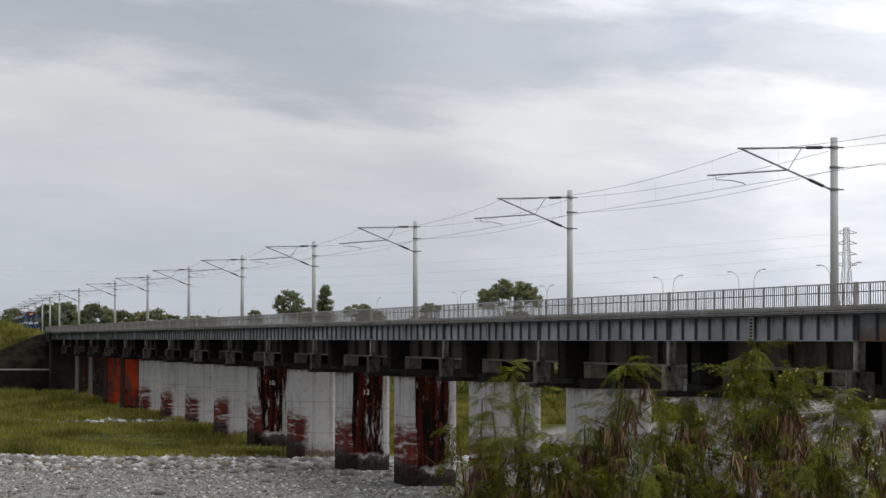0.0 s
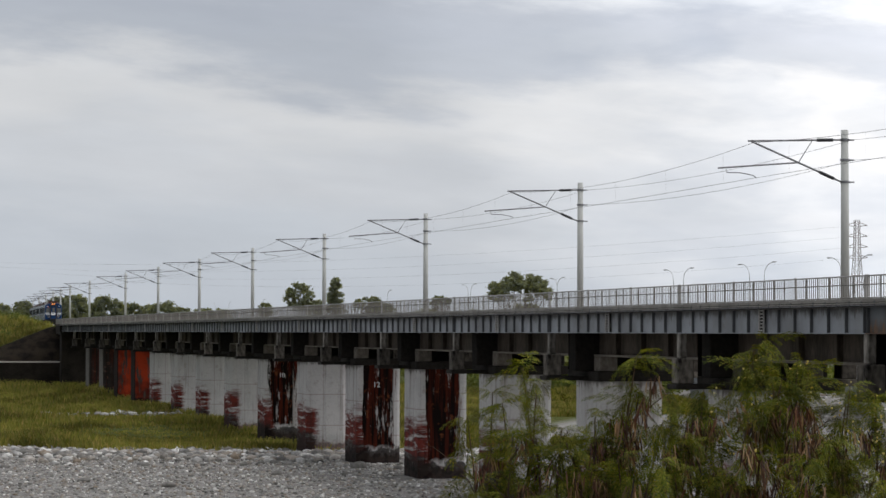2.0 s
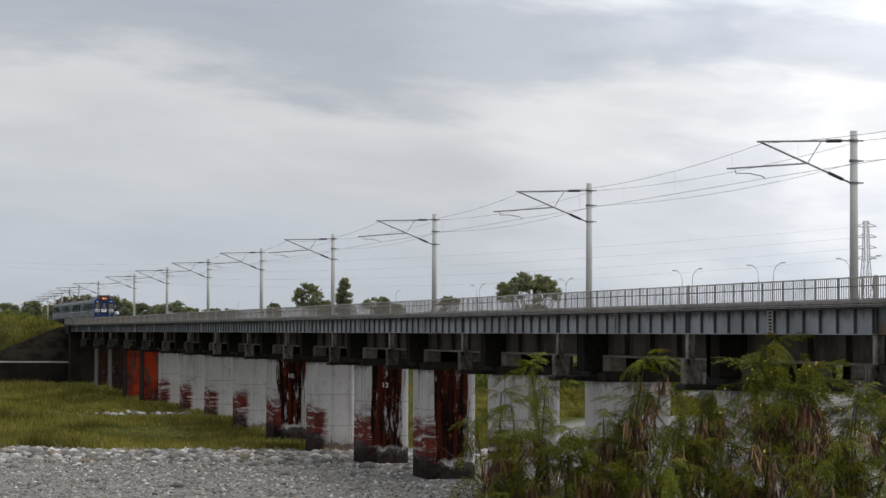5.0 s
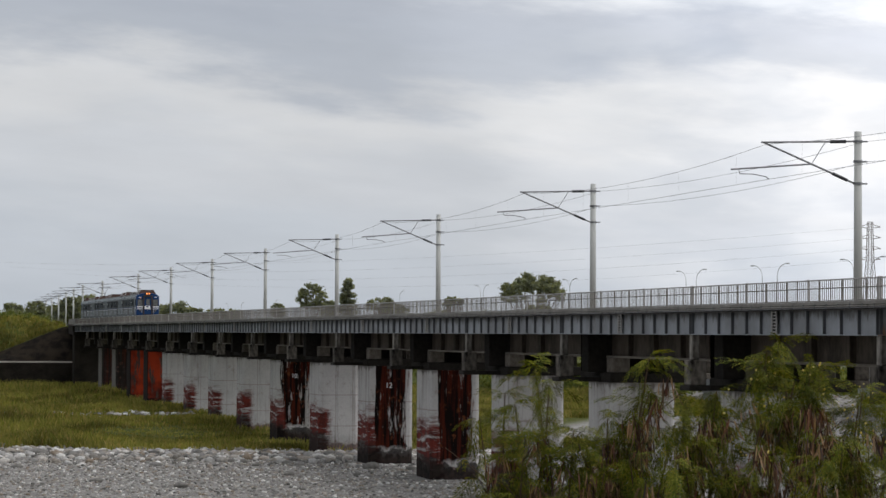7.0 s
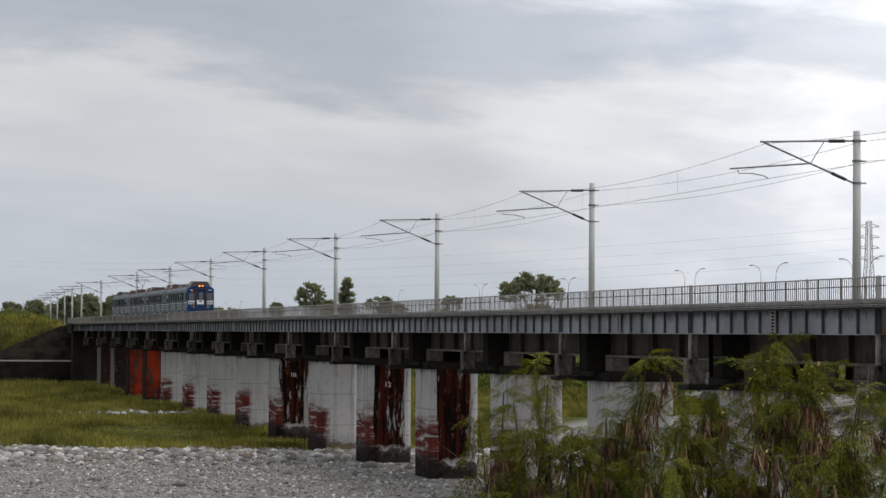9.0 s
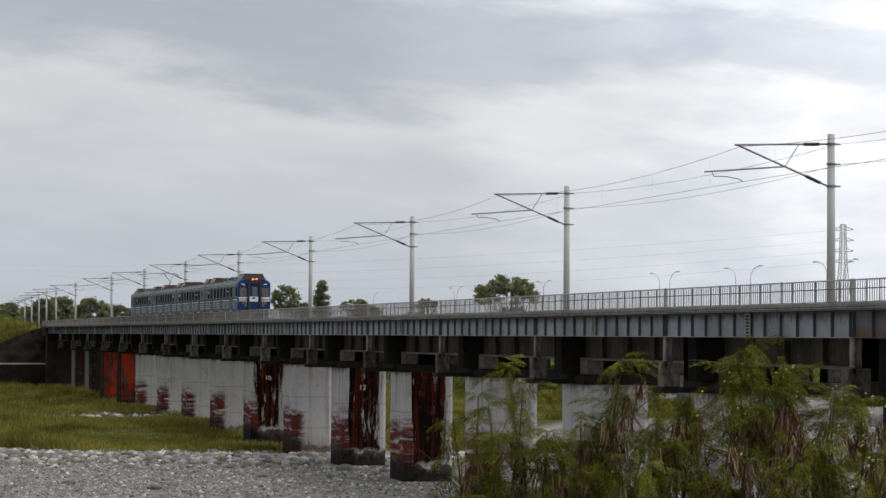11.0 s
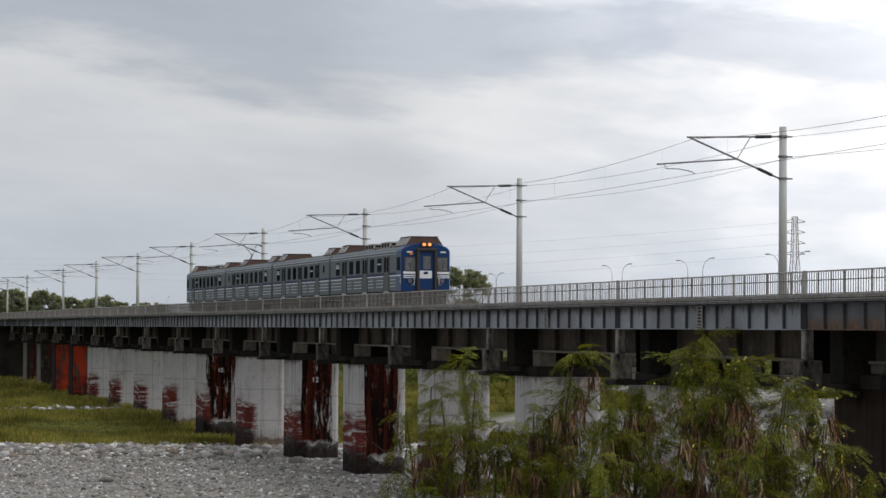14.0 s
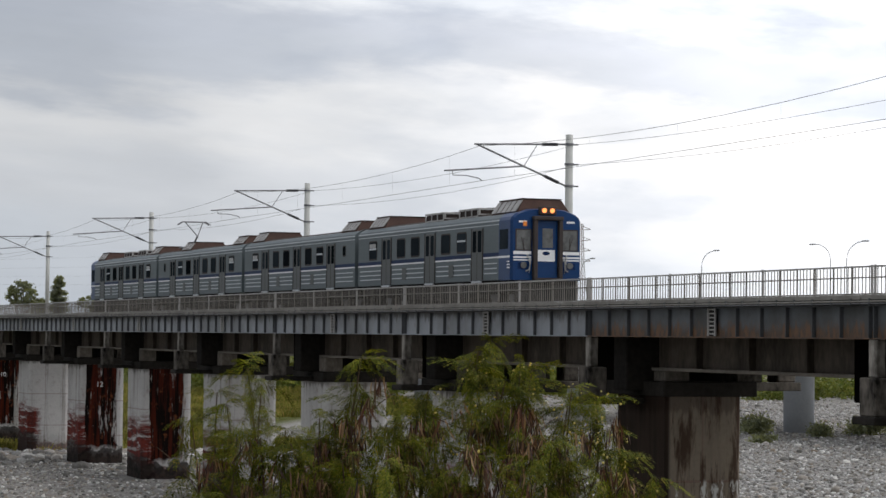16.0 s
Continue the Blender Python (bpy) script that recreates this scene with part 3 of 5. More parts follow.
def railing(spacing, singly):
    """Railing of one span: posts, three rails and upright bars."""
    L = SPAN - 0.06
    r = thing("railing", label="grey galvanised steel walkway railing with upright bars", category="railing", group="railings of the railway bridge")
    y0 = Y_EDGE + 0.06
    pm = mesh_of("post", boxed(-0.02, 0.02, y0 - 0.02, y0 + 0.02, Z_DECK, Z_RAIL - 0.004, 0.005), RAILPAINT)
    main = tubed((0, y0, Z_DECK), (0, y0, Z_RAIL + 0.045), 0.04, n=10)
    main = mesh_of("main_post", main, HANDRAIL)
    k = 18
    for i in range(k + 1):
        part("post" if i % 6 else "main_post", pm if i % 6 else main, None, r, at=(0.06 + i * (L - 0.12) / k, 0, 0))
    for z0, h in ((Z_RAIL, 0.05), (Z_RAIL - 0.30, 0.035), (Z_DECK + 0.07, 0.035)):
        part("handrail" if z0 == Z_RAIL else "rail", boxed(0.0, L, y0 - 0.03, y0 + 0.03, z0 - h * 0.5, z0 + h * 0.5, 0.008), HANDRAIL if z0 == Z_RAIL else RAILPAINT, r)
    bars = round((L - 0.3) / spacing)
    if singly:
        bmz = mesh_of("bar", boxed(-0.011, 0.011, y0 - 0.011, y0 + 0.011, Z_DECK + 0.09, Z_RAIL - 0.03), RAILPAINT)
        for i in range(bars):
            part("bar", bmz, None, r, at=(0.2 + i * (L - 0.4) / (bars - 1), 0, 0))
    else:
        bm = bmesh.new()
        for i in range(bars):
            xx = 0.2 + i * (L - 0.4) / (bars - 1)
            box(bm, xx - 0.011, xx + 0.011, y0 - 0.011, y0 + 0.011, Z_DECK + 0.09, Z_RAIL - 0.03)
        part("bar_infill", bm, RAILPAINT, r)["kind"] = "stuff"
    return r


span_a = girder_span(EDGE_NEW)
span_b = girder_span(EDGE_OLD)
rail_a, rail_b = railing(0.2, True), railing(0.2, False)
LAST = 17
for j in range(-3, LAST):
    # a span runs from joint j+1 (far) to joint j; spans nearer than joint 1 have lost their blue paint
    m = pose(joint_x(j + 1) + 0.03, 0, 0)
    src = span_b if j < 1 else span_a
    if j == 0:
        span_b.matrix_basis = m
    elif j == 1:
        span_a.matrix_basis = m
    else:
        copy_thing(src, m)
    if j == 0:
        rail_a.matrix_basis = m
    elif j == 3:
        rail_b.matrix_basis = m
    else:
        copy_thing(rail_a if j in (1,) else rail_b, m)

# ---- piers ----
# near-black stand-in for the deep shade under the deck
GAP_SHADE = mat("black gap shade", (0.004, 0.0035, 0.003), (0.002, 0.002, 0.002), rough=0.95, big=0.8, fine=5.0)
GAP_SHADE.node_tree.nodes["Principled BSDF"].inputs["Specular IOR Level"].default_value = 0.0
PIER_W, PIER_Y0, PIER_Y1 = 4.3, 36.15, 39.40
PIER_TOP = 7.05


def pier(j, material, label, top=PIER_TOP, number=""):
    x, base = joint_x(j) + 0.05, -0.6
    p = thing("bridge_pier", (x, TRACK_Y, 0), label, "bridge pier", "piers of the railway bridge")
    hw, c = PIER_W / 2, 0.16
    y0, y1 = PIER_Y0 - TRACK_Y, PIER_Y1 - TRACK_Y - (0.0 if j > 1 else 0.33)
    # plan with small chamfers and a rounded downstream end
    ring = [(-hw + c, y0), (hw - c, y0), (hw, y0 + c)]
    ring += [(hw - 0.45 + 0.45 * math.cos(a), y1 - 0.45 + 0.45 * math.sin(a)) for a in (0, 0.4, 0.8, 1.2, 1.57)]
    ring += [(-q[0], q[1]) for q in ring[:1:-1]]
    ring += [(-hw, y0 + c)] if abs(ring[-1][1] - (y0 + c)) > 1e-6 else []
    bm = bmesh.new()
    levels = [base, 2.05, 2.06, 4.5, 4.51, top]
    inset = [0, 0, 0.012, 0.0, 0.012, 0.0]
    rings = [[bm.verts.new((qx * (1 - e / hw), qy - e * (1 if qy > 0 else -1) * 0.6, z)) for qx, qy in ring] for z, e in zip(levels, inset)]
    n = len(ring)
    for lo, hi in zip(rings, rings[1:]):
        for i in range(n):
            bm.faces.new((lo[i], lo[(i + 1) % n], hi[(i + 1) % n], hi[i]))
    bm.faces.new(rings[0][::-1])
    bm.faces.new(rings[-1])
    part("shaft", bm, material, p)
    part("cap", boxed(-hw - 0.9, hw + 0.05, -1.95, 2.5 if j > 1 else 1.6, top + 0.004, 7.55 if j > 1 else 7.9, 0.05), CONCRETE_DARK, p, "dark concrete pier cap")
    part("bracket", boxed(-0.62, 0.62, -4.1, -1.954, 7.08, 7.30, 0.03), CONCRETE_DARK, p)
    lift = 0.0 if j > 1 else 0.35
    part("bracket", boxed(-0.62, 0.62, 2.504 if j > 1 else 1.604, 4.1, 7.2 + lift, 7.5 + lift, 0.03), CONCRETE, p)
    # upper seats and the posts that carry the edge girders
    for sy in (-1, 1):
        part("pedestal", boxed(-0.44, 0.44, sy * 3.62 - 0.35, sy * 3.62 + 0.35, 7.304 if sy < 0 else 7.504 + lift, 8.36, 0.04), CONCRETE, p, "stained concrete pedestal")
        part("girder_post", boxed(-0.22, 0.22, sy * 3.66 - 0.15, sy * 3.66 + 0.15, 8.364, 9.396, 0.03), POSTC, p)
    for sx in (-1, 1):
        for sy in (-1, 1):
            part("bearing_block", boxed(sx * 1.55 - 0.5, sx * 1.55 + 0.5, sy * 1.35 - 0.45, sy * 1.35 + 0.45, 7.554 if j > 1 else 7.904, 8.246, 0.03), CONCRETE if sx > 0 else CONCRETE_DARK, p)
    # added box: fills a gap that holds only shade
    part("shade_box", boxed(-hw - (0.85 if j > 1 else 2.3), -0.1, -1.93, -1.66, 7.56, 9.9, 0.03), GAP_SHADE, p, "black box added for the shade under the deck")
    # wall added to keep the space between the girders dark
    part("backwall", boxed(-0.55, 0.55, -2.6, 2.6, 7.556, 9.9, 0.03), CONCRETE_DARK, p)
    if number:
        cu = bpy.data.curves.new("number", "FONT")
        cu.body, cu.size, cu.extrude, cu.align_x = number, 0.52, 0.004, "CENTER"
        tmp = bpy.data.objects.new("tmp", cu)
        me = bpy.data.meshes.new_from_object(tmp)
        bpy.data.objects.remove(tmp)
        me.materials.clear()
        me.materials.append(WHITE)
        part("number", me, None, p, "white painted pier number", Matrix.Translation((hw + 0.008, -0.35, 5.5)) @ Euler((radians(90), 0, radians(90))).to_matrix().to_4x4())
    return p


PALE = (0.49, 0.472, 0.45)
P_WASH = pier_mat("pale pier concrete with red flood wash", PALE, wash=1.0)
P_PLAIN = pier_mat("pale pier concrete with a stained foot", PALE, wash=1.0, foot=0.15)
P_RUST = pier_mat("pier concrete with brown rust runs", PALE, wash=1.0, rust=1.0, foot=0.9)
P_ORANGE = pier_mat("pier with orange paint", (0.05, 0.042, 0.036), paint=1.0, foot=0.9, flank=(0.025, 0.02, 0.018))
P_DARK = pier_mat("brown pier concrete with a darker side", (0.20, 0.165, 0.125), foot=0.3, flank=(0.014, 0.006, 0.004), runs=1.0)
P_BLACK = pier_mat("black pier concrete with a paler side", (0.03, 0.026, 0.023), rust=0.6, flank=(0.22, 0.205, 0.185))
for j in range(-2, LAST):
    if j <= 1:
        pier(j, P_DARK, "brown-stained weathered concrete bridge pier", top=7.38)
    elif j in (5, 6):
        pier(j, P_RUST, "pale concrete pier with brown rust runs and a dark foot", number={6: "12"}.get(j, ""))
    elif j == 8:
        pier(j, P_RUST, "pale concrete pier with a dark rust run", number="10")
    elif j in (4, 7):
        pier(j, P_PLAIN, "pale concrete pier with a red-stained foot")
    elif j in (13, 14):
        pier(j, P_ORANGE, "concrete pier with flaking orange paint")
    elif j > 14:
        pier(j, P_BLACK, "black concrete bridge pier with a pale side")
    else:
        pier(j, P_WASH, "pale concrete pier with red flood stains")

# far abutment with its approach railing
ab = thing("abutment", (joint_x(LAST), TRACK_Y, 0), "dark concrete bridge abutment with wing walls", "abutment", kind="structure")
part("wall_body", boxed(-3.0, 0.6, -3.9, 3.9, -0.5, 8.9, 0.05), DARKSTONE, ab)
part("seat", boxed(-3.0, 0.9, -4.1, 4.1, 8.904, 9.38, 0.04), CONCRETE_DARK, ab)
part("wing_wall", boxed(-11.6, -3.004, -3.9, -3.4, 9.0, 10.33, 0.05), DARKSTONE, ab)
part("wing_wall", boxed(-11.6, -3.004, 3.4, 3.9, 5.0, 10.33, 0.05), CONCRETE_DARK, ab)
part("approach_slab", boxed(-11.6, -0.05, -3.9, 3.9, 10.334, Z_DECK, 0.03), CONCRETE, ab)
part("parapet", boxed(-11.6, -0.1, -3.82, -3.7, Z_DECK + 0.004, Z_RAIL, 0.02), RAILPAINT, ab, "grey railing run to the bridge end")
ab2 = thing("abutment", (joint_x(-3) + 2.5, TRACK_Y, 0), "concrete bridge abutment", "abutment", kind="structure")
part("wall_body", boxed(-2.4, 6.0, -3.9, 3.9, -0.5, 9.38, 0.05), CONCRETE_DARK, ab2)

# ---- overhead line ----
POLE_Y = 41.7
Z_TOP = 18.08


def line_pole(arm=True):
    """Spun concrete pole with a cantilever that reaches over the track. Origin at its foot."""
    h = Z_TOP - 10.45
    p = thing("catenary_pole", label="round pale concrete catenary pole with steel cantilever arm", category="catenary pole", group="catenary poles along the track")
    part("pole", tubed((0, 0, 0), (0, 0, h), 0.19, 0.155, n=16), CONCRETE_PALE, p, smooth=True)
    for z in (h - 0.42, h - 1.28, h - 2.22):
        b = bmesh.new()
        tube(b, (0, 0, z - 0.05), (0, 0, z + 0.05), 0.2, n=14)
        box(b, -0.05, 0.05, 0.15, 0.42, z - 0.03, z + 0.03)
        part("clamp", b, STEEL, p)
    arm_o = part("cantilever", chain(bmesh.new(), [(0, -0.15, h - 0.42), (0, -4.35, h - 0.55)], 0.045), STEEL, p, "grey steel cantilever tubes")
    part("stay_tube", chain(bmesh.new(), [(0, -0.15, h - 2.22), (0, -4.25, h - 0.55)], 0.042), STEEL, arm_o)
    part("brace", chain(bmesh.new(), [(0, -1.45, h - 0.44), (0, -2.1, h - 1.43)], 0.018), STEEL, arm_o)
    part("registration_tube", chain(bmesh.new(), [(0, -2.05, h - 1.42), (0, -5.7, h - 1.72)], 0.04), STEEL, arm_o)
    part("steady_arm", chain(bmesh.new(), [(0, -5.35, h - 1.74), (0, -5.3, h - 1.9), (0, -4.7, h - 1.9), (0, -4.15, h - 2.0), (0, -4.0, h - 2.1)], 0.022), STEEL, arm_o)
    part("insulator", tubed((0, -0.55, h - 0.435), (0, -1.25, h - 0.457), 0.075, n=10), RUBBERISH, arm_o, "dark ribbed insulator")
    part("insulator", tubed((0, -0.5, h - 2.08), (0, -1.15, h - 1.81), 0.07, n=10), RUBBERISH, arm_o, "dark ribbed insulator")
    return p


pole0 = line_pole()
pole_xs = [-61.6, -101.2] + [-101.2 - 39.6 * k for k in range(1, 8)] + [-434, -476, -515, -555, -600, -650, -700, -774, -850, -930, -1000]
tops = []
for i, x in enumerate(pole_xs):
    y = track_y(x) + (POLE_Y - TRACK_Y)
    z = 10.45
    tops.append((x, y))
    m = pose(x, y, z)
    if i == 0:
        pole0.matrix_basis = m
    else:
        copy_thing(pole0, m)

WIRE = mat("weathered wire", (0.26, 0.26, 0.265), rough=0.6, metal=0.0, bump=0)


def wire(name, off, z0, r, sag, label, xs=tops):
    """A wire from pole to pole; off: metres towards the track, sag in the middle of a bay."""
    ob = thing(name, label=label, category="wire", group="overhead wires")
    for (xa, ya), (xb, yb) in zip(xs, xs[1:]):
        pts = [(xa + (xb - xa) * t, ya + (yb - ya) * t - off, z0 - sag * 4 * t * (1 - t)) for t in (i / 10 for i in range(11))]
        part("bay", chain(bmesh.new(), pts, r, n=5), WIRE, ob)
    return ob


HT = Z_TOP
line_run = [(-22.0, POLE_Y)] + tops
wire("messenger_wire", 4.1, HT - 0.62, 0.010, 0.55, "thin grey messenger wire above the track", line_run)
wire("contact_wire", 4.0, HT - 2.1, 0.010, 0.03, "thin grey contact wire above the track", line_run)
wire("feeder_wire", -0.35, HT - 0.42, 0.009, 0.35, "thin grey feeder wire on the poles", line_run)
wire("return_wire", -0.38, HT - 1.28, 0.009, 0.4, "thin grey return wire on the poles", line_run)
drops = thing("dropper_wires", label="short dropper wires between messenger and contact wire", category="wire", kind="stuff")
bm = bmesh.new()
for (xa, ya), (xb, yb) in zip(line_run, line_run[1:]):
    for t in (0.1, 0.3, 0.5, 0.7, 0.9):
        x, y = xa + (xb - xa) * t, ya + (yb - ya) * t - 4.05
        tube(bm, (x, y, HT - 0.62 - 0.55 * 4 * t * (1 - t)), (x, y, HT - 2.1), 0.0025, n=4)
part("droppers", bm, WIRE, drops)

# ---- electric train of four cars ----
STAINLESS = mat("brushed stainless steel", (0.125, 0.148, 0.155), (0.082, 0.098, 0.102), rough=0.55, metal=0.1, big=0.3, fine=5.0, bump=0.04, stretch=(0.3, 1, 3))
# far paler than the body: rib reflections put into the colour; also trim
STAINLESS_HI = mat("pale stainless with rib shine", (0.5, 0.52, 0.54), (0.4, 0.42, 0.44), rough=0.35, metal=0.3, bump=0.02)
DOORGREY = mat("door panel steel", (0.085, 0.09, 0.088), (0.065, 0.07, 0.07), rough=0.5, metal=0.3, bump=0.03)
BLUE = mat("deep blue paint", (0.002, 0.034, 0.125), (0.002, 0.022, 0.08), rough=0.35, big=0.6, fine=8.0, bump=0.02)
NAVY = mat("navy band", (0.005, 0.020, 0.075), rough=0.5, bump=0.02)
ROOF = mat("sooty brown roof", (0.045, 0.034, 0.030), (0.028, 0.022, 0.020), rough=0.85, big=1.0, fine=7.0)
ROOF_PALE = mat("dusty cooling unit", (0.085, 0.052, 0.042), (0.045, 0.03, 0.026), rough=0.85, big=1.0, fine=7.0)
UNIT_END = mat("pale sheet metal", (0.40, 0.39, 0.375), (0.2, 0.19, 0.18), rough=0.6, big=1.5, fine=9.0)
UNDER = mat("dark underframe", (0.035, 0.033, 0.032), (0.02, 0.02, 0.02), rough=0.85)
GLASS = mat("dark window glass", (0.022, 0.027, 0.032), (0.010, 0.012, 0.014), rough=0.06, bump=0, big=0.9, rand=0.7)
CABGLASS = mat("cab window with pale blind", (0.17, 0.172, 0.168), (0.022, 0.026, 0.03), rough=0.1, big=2.2, fine=6.0, bump=0)
AMBER = mat("warm headlamp glow", (1.0, 0.30, 0.08), (1.0, 0.30, 0.08), rough=0.3, emit=1.5, bump=0)
TAIL = mat("amber lamp lens", (0.8, 0.25, 0.03), rough=0.25, bump=0)
for g_ in (GLASS, CABGLASS):
    g_.node_tree.nodes["Principled BSDF"].inputs["Specular IOR Level"].default_value = 0.0
GANGWAY = mat("gangway frame rubber", (0.06, 0.05, 0.047), rough=0.7)
BLUE.node_tree.nodes["Principled BSDF"].inputs["Specular IOR Level"].default_value = 0.2
STAINLESS.node_tree.nodes["Principled BSDF"].inputs["Specular IOR Level"].default_value = 0.2
NAVY.node_tree.nodes["Principled BSDF"].inputs["Specular IOR Level"].default_value = 0.1
RAIL_TOP = Z_DECK + 0.15
CAR_L, HALF = 20.0, 1.5


def side_profile(grow=0.0):
    h = HALF + grow
    return [(-h, 0.92), (-h, 3.28), (-h + 0.05, 3.42), (-h + 0.22, 3.56), (-0.8, 3.70), (0.0, 3.76), (0.8, 3.70), (h - 0.22, 3.56), (h - 0.05, 3.42), (h, 3.28), (h, 0.92)]


def cab_end(c, f):
    """A driving end at x = 0 (f = 1) or at the far end (f = -1, x = -CAR_L)."""
    x0 = 0 if f > 0 else -CAR_L

    def X(v):
        return x0 + f * v

    def bx(bm, a, b, *rest, **k):
        return box(bm, min(X(a), X(b)), max(X(a), X(b)), *rest, **k)
    # blue mask: rounded nose plate a little wider than the body
    bm = bmesh.new()
    prof = [(-1.51, 0.90), (-1.51, 3.30), (-1.44, 3.44), (-1.26, 3.58), (-0.8, 3.74), (0.0, 3.80), (0.8, 3.74), (1.26, 3.58), (1.44, 3.44), (1.51, 3.30), (1.51, 0.90)]
    k = len(prof)
    rings = [[bm.verts.new((X(xx), y * s, 0.9 + (z - 0.9) * s2)) for y, z in prof] for xx, s, s2 in ((-1.35, 1, 1), (-0.10, 1, 1), (0.06, 0.955, 0.985))]
    for a, b in zip(rings, rings[1:]):
        for i in range(k):
            bm.faces.new((a[i], a[(i + 1) % k], b[(i + 1) % k], b[i]))
    bm.faces.new(rings[-1])
    bmesh.ops.recalc_face_normals(bm, faces=bm.faces)
    nose = part("nose", bm, BLUE, c, "deep blue painted cab front")
    # gangway frame, door, sill
    bm = bmesh.new()
    for y0, y1 in ((-0.62, -0.46), (0.46, 0.62)):
        bx(bm, 0.062, 0.30, y0, y1, 1.0, 3.30, bevel=0.02)
    bx(bm, 0.062, 0.34, -0.64, 0.64, 3.304, 3.46, bevel=0.03)
    bx(bm, 0.062, 0.30, -0.62, 0.62, 0.90, 0.996, bevel=0.02)
    part("gangway_frame", bm, GANGWAY, nose, "dark rubber gangway frame")
    part("gangway_door", bx(bmesh.new(), 0.062, 0.10, -0.455, 0.455, 1.0, 3.29, bevel=0.01), BLUE, nose, "blue end door with white panel")
    part("door_pane", bx(bmesh.new(), 0.102, 0.112, -0.2, 0.25, 2.2, 2.98, bevel=0.004), CABGLASS, nose)
    part("white_panel", bx(bmesh.new(), 0.103, 0.113, -0.42, 0.34, 1.66, 2.12), WHITE, nose, "white panel with a dark oval badge")
    bm = bmesh.new()
    tube(bm, (X(0.114), -0.04, 1.98), (X(0.12), -0.04, 1.98), 0.16, n=14)
    for v in bm.verts:
        v.co.z = 1.98 + (v.co.z - 1.98) * 0.5
    part("badge", bm, NAVY, nose)
    for s in (-1, 1):
        part("windscreen", bx(bmesh.new(), 0.064, 0.078, min(s * 0.70, s * 1.30), max(s * 0.70, s * 1.30), 2.12, 2.92, bevel=0.004), CABGLASS, nose, "cab windscreen with pale reflections")
        bm = bmesh.new()
        for za, zb in ((2.90, 2.95), (2.08, 2.12)):
            bx(bm, 0.064, 0.086, min(s * 0.66, s * 1.34), max(s * 0.66, s * 1.34), za, zb)
        for ya in (0.66, 1.30):
            bx(bm, 0.064, 0.086, min(s * ya, s * (ya + 0.04)), max(s * ya, s * (ya + 0.04)), 2.122, 2.898)
        bx(bm, 0.08, 0.094, min(s * 0.98, s * 1.0), max(s * 0.98, s * 1.0), 2.13, 2.6)
        part("window_frame", bm, GANGWAY, nose)
        for z0, z1 in ((1.93, 2.06), (1.78, 1.85), (1.68, 1.73)):
            part("stripe", bx(bmesh.new(), 0.064, 0.072, min(s * 0.66, s * 1.42), max(s * 0.66, s * 1.42), z0, z1), WHITE, nose, "white painted stripe")
        part("lamp", tubed((X(0.064), s * 1.0, 1.5), (X(0.12), s * 1.0, 1.5), 0.13, n=14), CABGLASS, nose, "round lower headlamp")
        part("handrail", chain(bmesh.new(), [(X(0.10), s * 0.76, 1.2), (X(0.16), s * 0.76, 1.3), (X(0.16), s * 0.72, 1.8)], 0.02), STAINLESS_HI, nose)
        part("number_bar", bx(bmesh.new(), 0.064, 0.071, min(s * 0.86, s * 1.2), max(s * 0.86, s * 1.2), 3.20, 3.28), WHITE, nose)
        part("side_stripe", boxed(min(X(-1.55), X(-0.11)), max(X(-1.55), X(-0.11)), s * 1.513 - 0.004, s * 1.513 + 0.004, 1.80, 1.88), WHITE, nose)
        part("cab_side_pane", boxed(min(X(-1.25), X(-0.30)), max(X(-1.25), X(-0.30)), s * 1.512 - 0.006, s * 1.512 + 0.006, 2.15, 2.95), GLASS, nose)
    part("marker", bx(bmesh.new(), 0.064, 0.10, -1.02, -0.86, 3.06, 3.24, bevel=0.01), TAIL, nose, "amber marker lamp")
    part("lamp_box", bx(bmesh.new(), 0.0, 0.22, -0.36, 0.36, 3.52, 3.86, bevel=0.03), GANGWAY, nose)
    for s in (-0.17, 0.17):
        part("headlight", tubed((X(0.222), s, 3.69), (X(0.245), s, 3.69), 0.095, n=16), AMBER if f > 0 else CABGLASS, nose, "glowing warm orange headlamp" if f > 0 else "unlit headlamp")
    for s in (-1, 1):
        part("jumper_cable", chain(bmesh.new(), [(X(0.09), s * 0.84, 1.92), (X(0.2), s * 0.80, 1.80), (X(0.22), s * 0.76, 1.55), (X(0.16), s * 0.80, 1.32), (X(0.09), s * 0.9, 1.26)], 0.03), UNIT_END, nose, "pale coiled jumper cable")
        part("lamp_recess", bx(bmesh.new(), 0.062, 0.07, min(s * 0.82, s * 1.24), max(s * 0.82, s * 1.24), 1.34, 1.60), NAVY, nose)
        for i, zz in enumerate((1.62, 1.50, 1.38)):
            part("side_stripe", boxed(min(X(-0.42), X(-0.11)), max(X(-0.42), X(-0.11)), s * 1.513 - 0.004, s * 1.513 + 0.004, zz, zz + 0.05), WHITE, nose)
        part("wiper", chain(bmesh.new(), [(X(0.10), s * 0.95, 2.10), (X(0.11), s * 1.1, 2.6)], 0.012), GANGWAY, nose)
    part("coupler", bx(bmesh.new(), 0.0, 0.7, -0.14, 0.14, 0.72, 0.88, bevel=0.03), UNDER, c)
    part("pilot", bx(bmesh.new(), -0.3, 0.12, -1.25, 1.25, 0.08, 0.71, bevel=0.04), UNDER, c)


